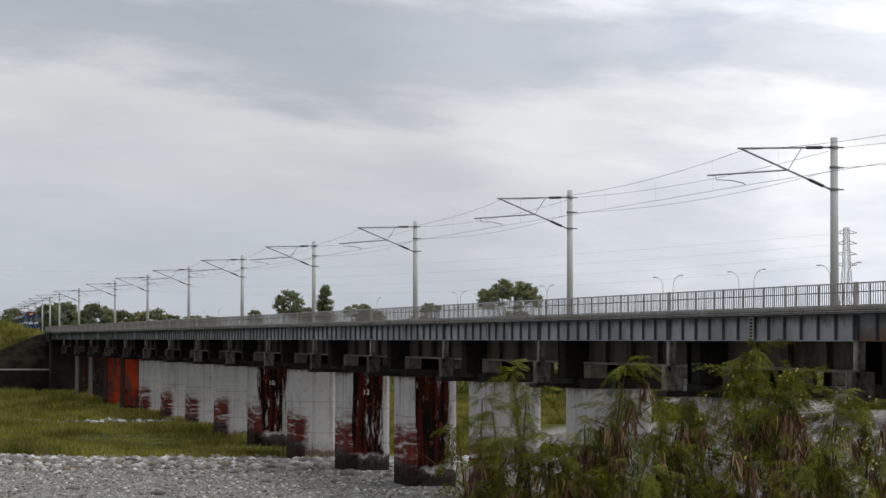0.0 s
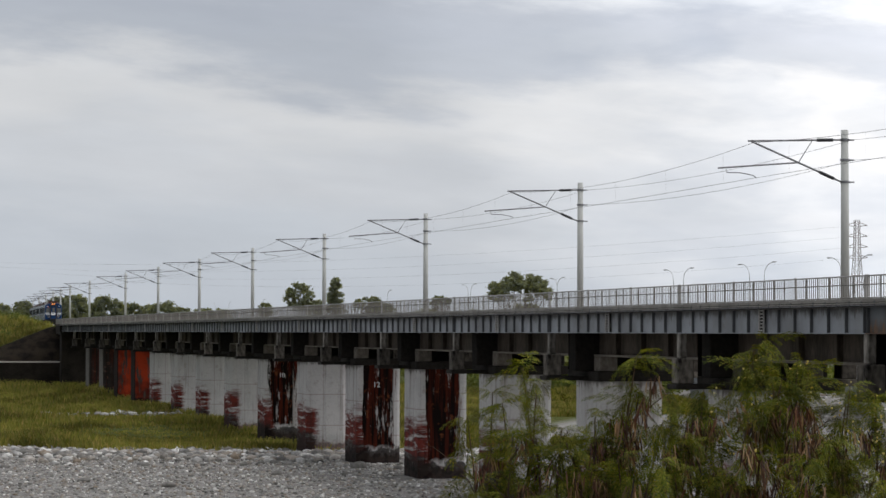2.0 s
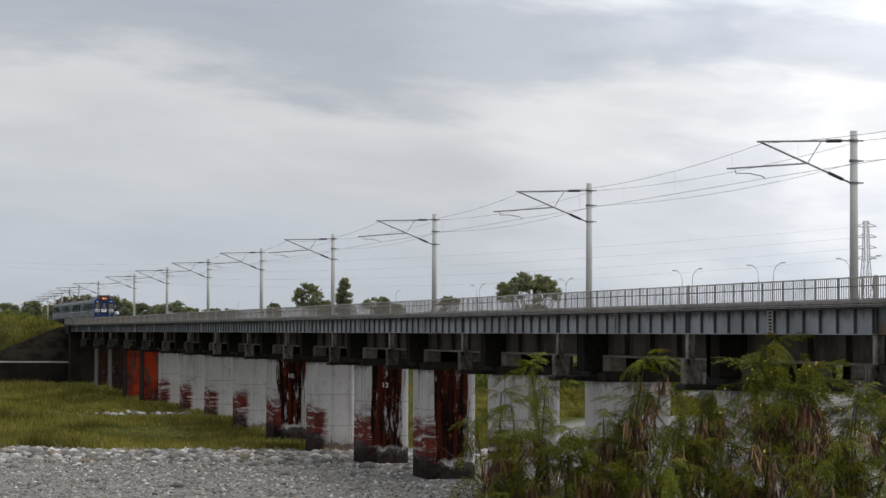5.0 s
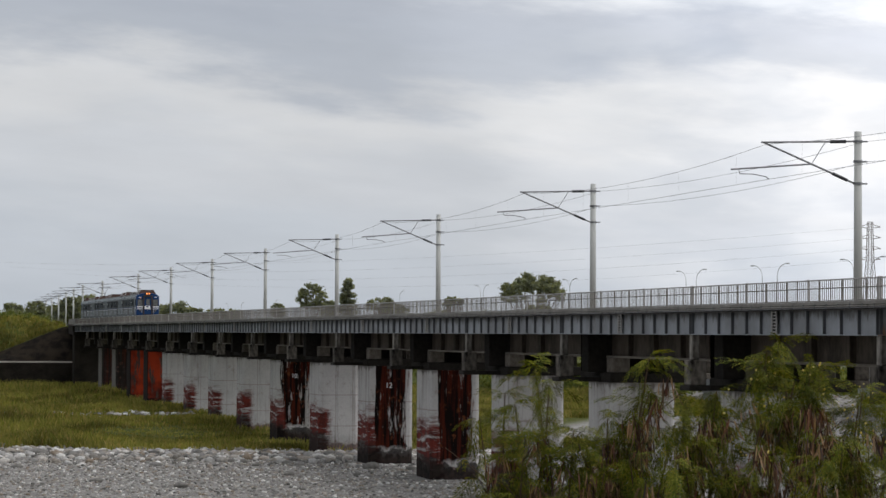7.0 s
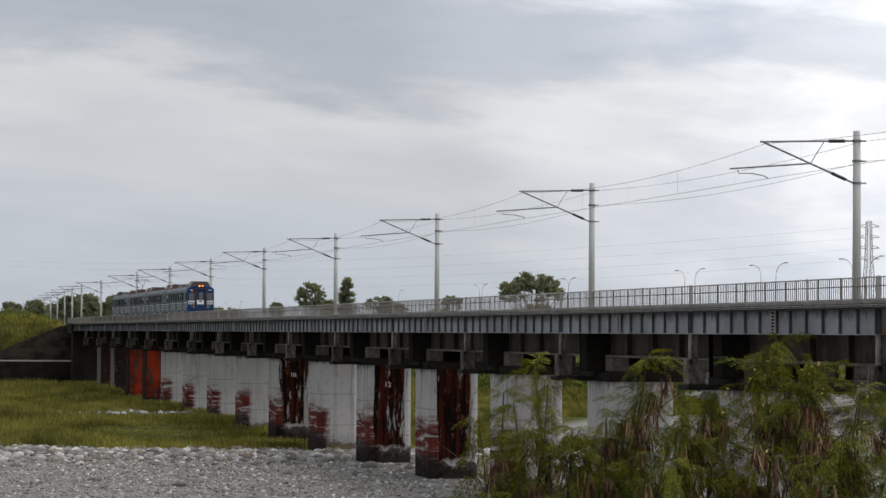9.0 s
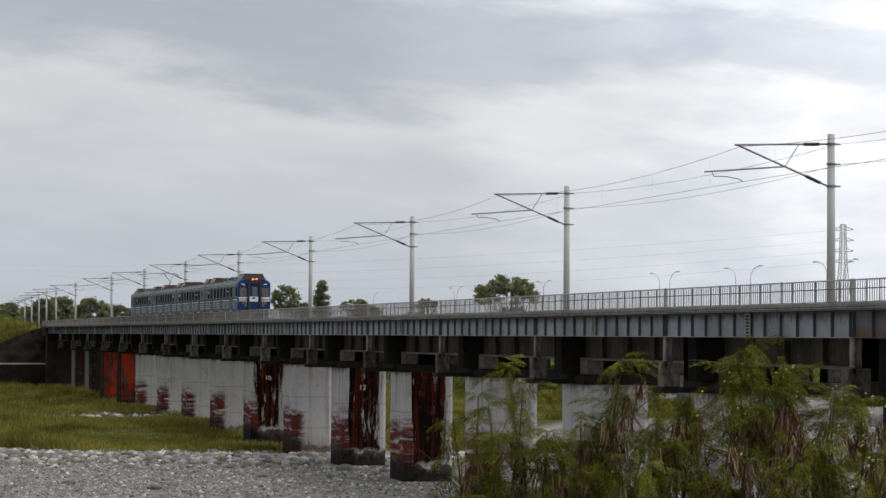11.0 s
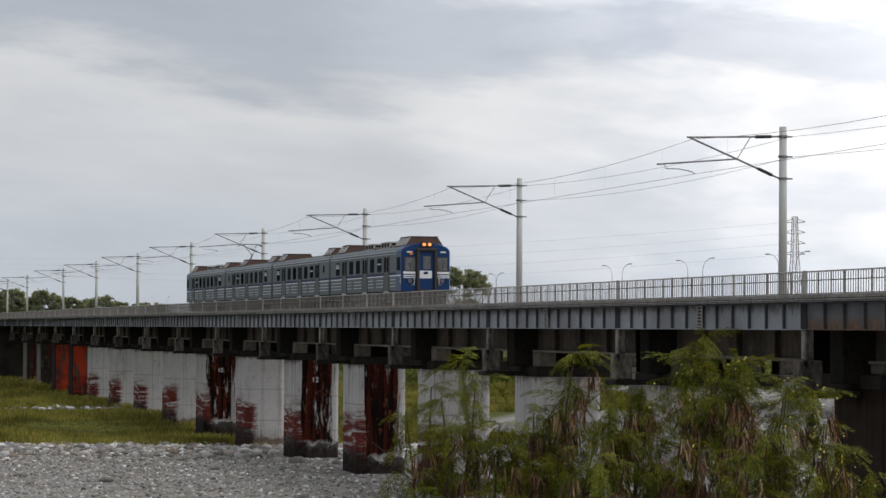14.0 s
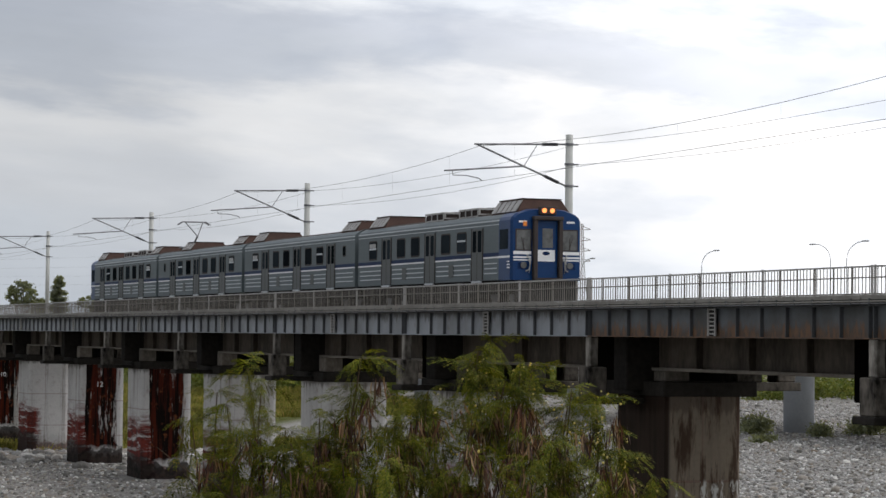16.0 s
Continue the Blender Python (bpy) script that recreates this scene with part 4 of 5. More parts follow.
def roof_unit(c, x0, x1, z1, w, material, slope=0.35):
    """ROOF_PALE: sloped cooling housing with pale side panels; ROOF: upright fan box with a pale frame."""
    bm = bmesh.new()
    zb = 3.55
    k = 0.72 if material is ROOF_PALE else 0.97
    slope = slope if material is ROOF_PALE else 0.05
    lo = [bm.verts.new(p) for p in ((x0, -w, zb), (x1, -w, zb), (x1, w, zb), (x0, w, zb))]
    hi = [bm.verts.new(p) for p in ((x0 + slope, -w * k, z1), (x1 - slope, -w * k, z1), (x1 - slope, w * k, z1), (x0 + slope, w * k, z1))]
    bm.faces.new(hi)
    bm.faces.new(lo[::-1])
    for i in range(4):
        bm.faces.new((lo[i], lo[(i + 1) % 4], hi[(i + 1) % 4], hi[i]))
    u = part("roof_unit", bm, material, c, "brown dusty air-conditioning housing")
    if material is ROOF_PALE:
        for s in (-1, 1):
            o = [(s * (w + 0.012), zb + 0.12), (s * (w * k + 0.02), z1 - 0.035), (s * w * k, z1 - 0.04), (s * (w - 0.01), zb + 0.11)]
            xs = (x0 + slope * 0.5 + 0.06, x1 - slope * 0.5 - 0.12)
            part("side_panel", prism(bmesh.new(), o, *xs), UNIT_END, u, "pale sheet metal side panel")
            for i in range(1, 5):
                xx = xs[0] + i * (xs[1] - xs[0]) / 5
                part("louvre", prism(bmesh.new(), [(y * 1.012, z + 0.006) for y, z in o], xx - 0.02, xx + 0.02), ROOF_PALE, u)
        part("lip", boxed(x0 + slope - 0.03, x1 - slope + 0.05, -w * k - 0.04, w * k + 0.04, z1 + 0.002, z1 + 0.035, 0.01), ROOF, u)
    else:
        for s in (-1, 1):
            fr = bmesh.new()
            y0, y1 = sorted((s * (w + 0.004), s * (w + 0.03)))
            box(fr, x0, x1, y0, y1, z1 - 0.07, z1 + 0.01)
            box(fr, x0, x1, y0, y1, 3.63, 3.69)
            for i in range(4):
                xx = x0 + i * (x1 - x0 - 0.07) / 3
                box(fr, xx, xx + 0.07, y0, y1, 3.692, z1 - 0.072)
            part("frame", fr, UNIT_END, u, "pale sheet metal frame")
        fr = bmesh.new()
        for za, zb_ in ((z1 - 0.07, z1 + 0.01), (3.72, 3.77)):
            box(fr, x1 + 0.004, x1 + 0.03, -w, w, za, zb_)
        for i in range(3):
            box(fr, x1 + 0.004, x1 + 0.03, -w + i * (w - 0.04), -w + i * (w - 0.04) + 0.08, 3.772, z1 - 0.072)
        part("frame", fr, UNIT_END, u, "pale sheet metal frame")
        for q in (0.28, 0.72):
            xx = x0 + (x1 - x0) * q
            part("fan", tubed((xx, 0, z1 + 0.002), (xx, 0, z1 + 0.05), 0.42, n=16), GANGWAY, u, "dark round fan grille")


def rounded(bm, xa, xb, ya, yb, za, zb, r=0.1):
    """A plate in the x, z plane with rounded corners."""
    pts = []
    for cx, cz, a0 in ((xb - r, zb - r, 0), (xa + r, zb - r, 90), (xa + r, za + r, 180), (xb - r, za + r, 270)):
        pts += [(cx + r * math.cos(radians(a0 + q)), cz + r * math.sin(radians(a0 + q))) for q in (0, 30, 60, 90)]
    rings = [[bm.verts.new((x, y, z)) for x, z in pts] for y in (ya, yb)]
    n = len(pts)
    bm.faces.new(rings[0])
    bm.faces.new(rings[1][::-1])
    for i in range(n):
        bm.faces.new((rings[0][i], rings[0][(i + 1) % n], rings[1][(i + 1) % n], rings[1][i]))
    bmesh.ops.recalc_face_normals(bm, faces=bm.faces)
    return bm


def train_car(front=False, rear=False, panto=False, units=(), turned=False):
    c = thing("train_car", label="grey stainless steel electric train car with blue band and white stripe", category="train car", group="cars of the train")
    xa, xb = (-CAR_L + (1.3 if rear else 0)), (0 - (1.3 if front else 0))
    part("body", prism(bmesh.new(), side_profile(), xa, xb), STAINLESS, c, smooth=False)
    bm = prism(bmesh.new(), [(-1.30, 3.545), (-0.8, 3.715), (0, 3.775), (0.8, 3.715), (1.30, 3.545)], xa, xb)
    part("roof", bm, ROOF, c, "sooty brown roof")
    doors = [-3.85, -9.75, -15.75]
    wins = [-5.75, -7.75, -11.75, -13.7, -17.75]
    small = None if front or rear else -1.7
    if turned:
        doors, wins = [-CAR_L - v for v in doors], [-CAR_L - v for v in wins]
        small = None if small is None else -CAR_L - small
    for s in (-1, 1):
        y = s * HALF
        if small is not None:
            so = part("window", rounded(bmesh.new(), small - 0.25, small + 0.25, y, y + s * 0.012, 2.40, 2.92), GANGWAY, c)
            part("pane", rounded(bmesh.new(), small - 0.19, small + 0.19, y + s * 0.0125, y + s * 0.018, 2.46, 2.86, 0.07), GLASS, so)
        for gx in (-7.0, -13.2):
            part("side_grille", boxed(gx - 0.3, gx + 0.3, min(y + s * 0.023, y + s * 0.03), max(y + s * 0.023, y + s * 0.03), 1.12, 1.66, 0.004), DOORGREY, c, "dark slotted grille")
        # bands: navy window band below the glass, white stripe, pale roof lines
        for nm, z0, z1, mm, d in (("navy_band", 1.885, 2.035, NAVY, 0.004), ("white_stripe", 1.81, 1.875, WHITE, 0.006), ("roof_line", 3.30, 3.35, STAINLESS_HI, 0.008), ("roof_line", 3.15, 3.18, STAINLESS_HI, 0.006)):
            part(nm, boxed(xa + 0.03, xb, min(y, y + s * d), max(y, y + s * d), z0, z1), mm, c)
        # ribbed lower panels between the doors
        edges = sorted([xa + 0.2] + [d + e for d in doors for e in (-0.72, 0.72)] + [xb - 0.1])
        rib = bmesh.new()
        for a, b in zip(edges[::2], edges[1::2]):
            for zr in (1.58, 1.38, 1.18):
                box(rib, a + 0.15, b - 0.15, min(y, y + s * 0.022), max(y, y + s * 0.022), zr, zr + 0.045)
        part("ribs", rib, STAINLESS_HI, c, "pressed ribs, their shine put into the colour")
        for d in doors:
            do = part("door", boxed(d - 0.62, d + 0.62, min(y + s * 0.006, y + s * 0.02), max(y + s * 0.006, y + s * 0.02), 0.95, 3.06, 0.006), DOORGREY, c, "two-leaf sliding door")
            part("door_seal", boxed(d - 0.015, d + 0.015, min(y + s * 0.0205, y + s * 0.024), max(y + s * 0.0205, y + s * 0.024), 0.97, 3.04), GANGWAY, do)
            for q in (-0.31, 0.31):
                part("pane", rounded(bmesh.new(), d + q - 0.21, d + q + 0.21, y + s * 0.0205, y + s * 0.026, 2.10, 2.98, 0.07), GLASS, do)
            for e in (-0.66, 0.66):
                part("door_post", boxed(d + e - 0.04, d + e + 0.04, min(y, y + s * 0.03), max(y, y + s * 0.03), 0.93, 3.10, 0.006), GANGWAY, do)
            part("step", boxed(d - 0.55, d + 0.55, min(y, y + s * 0.07), max(y, y + s * 0.07), 0.84, 0.915, 0.008), STAINLESS_HI, c)
        for k, wv in enumerate(wins):
            wo = part("window", rounded(bmesh.new(), wv - 0.60, wv + 0.60, y, y + s * 0.012, 2.10, 3.00, 0.13), GANGWAY, c)
            part("pane", rounded(bmesh.new(), wv - 0.53, wv + 0.53, y + s * 0.0125, y + s * 0.018, 2.17, 2.94, 0.1), GLASS, wo)
            if k in (0, 4):
                part("sash", boxed(wv - 0.50, wv + 0.50, min(y + s * 0.0185, y + s * 0.024), max(y + s * 0.0185, y + s * 0.024), 2.58, 2.66), STAINLESS_HI, wo)
            if k == 4:
                part("blind", boxed(wv - 0.48, wv + 0.42, min(y + s * 0.0185, y + s * 0.022), max(y + s * 0.0185, y + s * 0.022), 2.67, 2.86), UNIT_END, wo, "pale half-drawn blind")
    part("underframe", boxed(-CAR_L + 0.05, -0.05, -1.3, 1.3, 0.55, 0.915), UNDER, c)
    part("skirt_gear", boxed(-CAR_L + 0.2, -0.2, -0.42, 0.42, 0.03, 0.546), UNDER, c)
    for bx0 in (-3.1, -CAR_L + 3.1):
        bg = part("bogie", boxed(bx0 - 1.5, bx0 + 1.5, -1.1, 1.1, 0.38, 0.54, 0.04), UNDER, c)
        for wx in (-1.05, 1.05):
            for s in (-1, 1):
                part("wheel", tubed((bx0 + wx, s * 0.5, 0.43), (bx0 + wx, s * 0.63, 0.43), 0.43, n=20), STEEL, bg)
    part("equipment_box", boxed(-14.6, -5.4, -1.25, 1.25, 0.2, 0.546, 0.03), UNDER, c)
    for a, b, z, w, mm in units:
        roof_unit(c, a, b, z, w, mm)
    if not front:
        part("end_wall", boxed(0.002, 0.25, -0.6, 0.6, 1.0, 3.2, 0.02), GANGWAY, c)
    if front:
        cab_end(c, 1)
    if rear:
        cab_end(c, -1)
    if panto:
        px = panto if isinstance(panto, float) else -9.0
        pb = part("pantograph", boxed(px - 0.9, px + 0.9, -0.8, 0.8, 3.86, 3.93, 0.02), STEEL, c, "raised grey steel pantograph")
        part("lower_arm", chain(bmesh.new(), [(px - 0.7, 0, 3.93), (px + 0.75, 0, 4.6)], 0.06), STEEL, pb)
        bm = bmesh.new()
        for s in (-1, 1):
            chain(bm, [(px + 0.75, 0, 4.55), (px - 0.25, s * 0.55, 5.46)], 0.035)
        part("upper_arm", bm, STEEL, pb)
        bm = bmesh.new()
        for q in (-0.2, 0.2):
            chain(bm, [(px - 0.25 + q, -1.0, 5.3), (px - 0.25 + q, -0.72, 5.48), (px - 0.25 + q, 0.72, 5.48), (px - 0.25 + q, 1.0, 5.3)], 0.035)
        part("head", bm, STEEL, pb)
        for q in (-0.7, 0.7):
            for s in (-0.6, 0.6):
                part("insulator", tubed((px + q, s, 3.7), (px + q, s, 3.86), 0.06, n=8), RUBBERISH, pb)
    return c


car1 = train_car(front=True, units=[(-3.4, -0.15, 4.17, 1.15, ROOF_PALE), (-7.4, -5.1, 4.0, 1.0, ROOF), (-11.8, -9.4, 4.0, 1.0, ROOF), (-19.5, -16.9, 4.14, 1.2, ROOF_PALE)])
car2 = train_car(units=[(-3.4, -0.7, 4.1, 1.2, ROOF_PALE), (-19.6, -17.0, 4.12, 1.2, ROOF_PALE)])
car3 = train_car(panto=-16.8, turned=True, units=[(-3.4, -0.7, 4.08, 1.2, ROOF_PALE), (-15.4, -12.8, 4.1, 1.2, ROOF_PALE)])
car4 = train_car(rear=True, turned=True, units=[(-3.3, -0.7, 4.08, 1.2, ROOF_PALE), (-7.2, -5.0, 3.98, 1.0, ROOF), (-11.5, -9.2, 3.98, 1.0, ROOF), (-19.4, -16.8, 4.12, 1.2, ROOF_PALE)])
TRAIN = [car1, car2, car3, car4]


def nose_x(t):
    """Where the train's nose is along the line: it gains a little speed."""
    q = 16.0 - t
    return -94.45 - 26.75 * q + 0.027 * q * q


def car_pose(xf):
    xr = xf - CAR_L
    yf, yr = track_y(xf - 3), track_y(xr + 3)
    yaw = math.degrees(math.atan2(yf - yr, CAR_L - 6))
    return pose(xf, yf + 3 * math.sin(radians(yaw)), RAIL_TOP, 0, 0, yaw)


def motions():
    for i, c in enumerate(TRAIN):
        walk(c, [(0.5 * k, car_pose(nose_x(0.5 * k) - 20.55 * i)) for k in range(33)])

# ---- stones, grass, shrubs and trees ----
def fast_mesh(name, verts, faces, material, smooth=False):
    """Many loose pieces at once: verts (n, 3), faces (m, k) of one size."""
    me = bpy.data.meshes.new(name)
    verts, faces = np.asarray(verts, float), np.asarray(faces, int)
    me.vertices.add(len(verts))
    me.vertices.foreach_set("co", verts.ravel())
    m, k = faces.shape
    me.loops.add(m * k)
    me.loops.foreach_set("vertex_index", faces.ravel())
    me.polygons.add(m)
    me.polygons.foreach_set("loop_start", np.arange(m) * k)
    me.update(calc_edges=True)
    me.validate()
    me.materials.append(material)
    if smooth:
        me.shade_smooth()
    return me


def template_stone(seed, sub):
    bm = bmesh.new()
    bmesh.ops.create_icosphere(bm, subdivisions=sub, radius=1.0)
    off = Vector((seed * 7.1, 0, 0))
    for v in bm.verts:
        v.co *= 1 + 0.35 * noise.noise(v.co * 0.9 + off) + 0.1 * noise.noise(v.co * 2.5 + off)
    bm.verts.index_update()
    vs = np.array([v.co[:] for v in bm.verts])
    fs = np.array([[v.index for v in f.verts] for f in bm.faces])
    bm.free()
    return vs, fs


STONE = island_mat("river cobbles", [(0.10, 0.095, 0.086), (0.23, 0.22, 0.203), (0.40, 0.387, 0.36), (0.24, 0.19, 0.14), (0.72, 0.70, 0.66), (0.15, 0.143, 0.133), (0.31, 0.278, 0.235)], rough=0.9, bump=0.3, fine=5.0)
PALE_STONE = island_mat("pale river cobbles", [(0.15, 0.147, 0.14), (0.36, 0.35, 0.335), (0.24, 0.228, 0.213), (0.60, 0.588, 0.565), (0.27, 0.24, 0.2), (0.13, 0.126, 0.12)], rough=0.9, bump=0.3, fine=5.0)
rng = np.random.RandomState(11)


def pier_near(x, y):
    if not 35.4 < y < 40.3:
        return False
    q = (-61.15 - x) / SPAN
    return abs(q - round(q)) * SPAN < 2.6


def stones(name, count, area, size, sub, label, material=STONE):
    """area(): a place; size(x, y): a radius."""
    tmpl = [template_stone(s, sub) for s in range(6)]
    V, Fc, n = [], [], 0
    while count > 0:
        x, y = area()
        if pier_near(x, y):
            continue
        count -= 1
        r = size(x, y)
        vs, fs = tmpl[rng.randint(6)]
        a = rng.uniform(0, math.tau)
        ca, sa = math.cos(a), math.sin(a)
        sc = r * np.array([rng.uniform(0.8, 1.35), rng.uniform(0.7, 1.1), rng.uniform(0.45, 0.75)])
        p = vs * sc
        p = np.stack([p[:, 0] * ca - p[:, 1] * sa, p[:, 0] * sa + p[:, 1] * ca, p[:, 2]], 1)
        V.append(p + np.array([x, y, ground_z(x, y) + sc[2] * 0.45]))
        Fc.append(fs + n)
        n += len(vs)
    ob = new(name, fast_mesh(name, np.concatenate(V), np.concatenate(Fc), material, sub > 1))
    return tagged(ob, label, "stones", kind="stuff")


def bar_edge(y):
    """Where the stony bar gives way to the grassy flat."""
    return -208.0 + 3.0 * noise.noise(Vector((0, y * 0.12, 1.0))) + 0.35 * max(0.0, y - 12)


def cobble_band():
    y = rng.uniform(2, 62)
    return bar_edge(y) - 3 + abs(rng.normal(0, 10)), y


def gravel_band():
    return rng.uniform(-192, -128), rng.uniform(4, 48)


def far_bed():
    k = rng.uniform(1.35, 2.9)
    y = rng.uniform(52, 230)
    return -k * y, y


def far_bar():
    y = 52 + 120 * rng.uniform() ** 1.2
    return -rng.uniform(1.62, 2.25) * y, y


stones("cobbles", 10500, cobble_band, lambda x, y: 0.06 + 0.42 * rng.uniform() ** 3.2, 1, "pale grey rounded river cobbles")
stones("pebbles", 22000, gravel_band, lambda x, y: 0.035 + 0.12 * rng.uniform() ** 3, 1, "grey river pebbles")
stones("far_cobbles", 6000, far_bed, lambda x, y: 0.10 + 0.30 * rng.uniform() ** 3, 1, "pale river cobbles beyond the bridge")
stones("bar_cobbles", 40000, far_bar, lambda x, y: 0.05 + 0.15 * rng.uniform() ** 3, 1, "dense pale cobbles on the bar beyond the bridge", PALE_STONE)
stones("grass_cobbles", 170, lambda: (rng.normal(-268, 3.5), rng.choice([rng.uniform(8, 24), rng.uniform(25, 36)])), lambda x, y: 0.12 + 0.33 * rng.uniform() ** 2, 1, "pale cobbles lying among the grass")
for i in range(34):
    x, y = (gravel_band() if i % 3 == 0 else cobble_band())
    if pier_near(x, y):
        y = 30 - i * 0.5
    vs, fs = template_stone(40 + i, 2)
    r = 0.28 + 0.25 * rng.uniform() ** 2
    ob = new("boulder", fast_mesh("boulder", vs * np.array([r * 1.25, r, r * 0.62]), fs, STONE, True))
    ob.matrix_basis = pose(x, y, ground_z(x, y) + r * 0.25, 0, 0, rng.uniform(0, 360))
    tagged(ob, "pale rounded boulder lying on the gravel", "boulder", "boulders on the gravel bar")

GRASS = island_mat("river grass", [(0.09, 0.105, 0.02), (0.155, 0.165, 0.035), (0.235, 0.205, 0.06), (0.115, 0.13, 0.025), (0.32, 0.235, 0.095)], rough=0.8, spec=0.15, translucent=0.3, fine=0.16, spread=(0.45, 1.35))


def blades(name, count, area, height, width, label, material=GRASS):
    V, Fc = [], []
    n = 0
    for _ in range(count):
        x, y = area()
        if pier_near(x, y):
            continue
        h, z = height(x, y), ground_z(x, y)
        for _ in range(5):
            a, lean = rng.uniform(0, math.tau), rng.uniform(0.05, 0.5) * h
            bx, by = x + rng.normal(0, 0.22), y + rng.normal(0, 0.22)
            w = width * rng.uniform(0.6, 1.3)
            dx_, dy_ = math.cos(a), math.sin(a)
            hh = h * rng.uniform(0.6, 1.1)
            V += [(bx - dy_ * w, by + dx_ * w, z - 0.05), (bx + dy_ * w, by - dx_ * w, z - 0.05),
                  (bx + dx_ * lean * 0.35 + dy_ * w * 0.7, by + dy_ * lean * 0.35 - dx_ * w * 0.7, z + hh * 0.6), (bx + dx_ * lean, by + dy_ * lean, z + hh)]
            Fc.append((n, n + 1, n + 2, n + 3))
            n += 4
    ob = new(name, fast_mesh(name, V, Fc, material))
    return tagged(ob, label, "grass", kind="stuff")


def flat_area():
    y = rng.uniform(0, 112)
    edge = bar_edge(y) + 2 if y < 62 else -262 - 0.5 * (y - 62)
    return -402 + (edge + 402) * rng.uniform() ** 0.75, y


def flat_height(x, y):
    q = noise.noise(Vector((x * 0.05, y * 0.09, 4.0)))
    stony = 1 - 0.6 * smooth01(1.5 - abs(x + 263) / 6)
    return max(0.18, 0.66 + 0.95 * q) * (1 + 0.5 * smooth01((-300 - x) / 80)) * stony


blades("flat_grass", 38000, flat_area, flat_height, 0.05, "tall green and straw grass on the river flat")
blades("edge_grass", 3500, lambda: (lambda y: (bar_edge(y) + rng.normal(-1.5, 1.6), y))(rng.uniform(2, 60)), lambda x, y: rng.uniform(0.35, 0.8), 0.045, "grass fringe along the gravel bar")
blades("dike_grass", 9000, lambda: (-411.2 - 60 * rng.uniform() ** 1.3, rng.uniform(-10, 33.6)), lambda x, y: rng.uniform(0.4, 1.1), 0.07, "long green grass on the dike")
blades("near_grass", 2500, lambda: (rng.uniform(-20, -3.5), rng.uniform(-12, 20)), lambda x, y: rng.uniform(0.2, 0.5), 0.012, "green grass on the near dike slope")

# greyed and lightened: distance haze is put into these leaf colours
LEAF_FAR = island_mat("tree leaves greyed for haze", [(0.13, 0.15, 0.125), (0.18, 0.20, 0.16), (0.24, 0.26, 0.20), (0.155, 0.175, 0.145)], rough=0.8, spec=0.1, translucent=0.5, fine=0.4)
LEAF_LIGHT = island_mat("shrub leaves", [(0.07, 0.10, 0.02), (0.115, 0.14, 0.03), (0.16, 0.17, 0.04), (0.05, 0.075, 0.018)], rough=0.7, spec=0.2, translucent=0.25, fine=0.4)
BARK = mat("grey brown bark", (0.12, 0.09, 0.065), (0.06, 0.045, 0.035), rough=0.9, big=2.0, fine=12.0, stretch=(1, 1, 0.3), bump=0.5)


def leaf_cloud(clumps, leaf, per, seed):
    """Loose leaf quads in ragged clumps (x, y, z, r)."""
    r_ = np.random.RandomState(seed)
    V, Fc, n = [], [], 0
    for cx, cy, cz, cr in clumps:
        k = max(12, int(per * cr * cr))
        d = r_.normal(size=(k, 3))
        d /= np.linalg.norm(d, axis=1)[:, None]
        rad = cr * np.abs(r_.normal(0.75, 0.42, k))
        c = d * rad[:, None] * np.array([1, 1, 0.72]) + np.array([cx, cy, cz])
        u = r_.normal(size=(k, 3))
        u /= np.linalg.norm(u, axis=1)[:, None]
        v = np.cross(u, r_.normal(size=(k, 3)))
        v /= np.linalg.norm(v, axis=1)[:, None]
        s = leaf * r_.uniform(0.6, 1.4, k)[:, None]
        q = np.stack([c - u * s, c - v * s * 0.55, c + u * s, c + v * s * 0.55], 1).reshape(-1, 3)
        V.append(q)
        Fc.append(np.arange(k * 4).reshape(-1, 4) + n)
        n += k * 4
    return np.concatenate(V), np.concatenate(Fc)


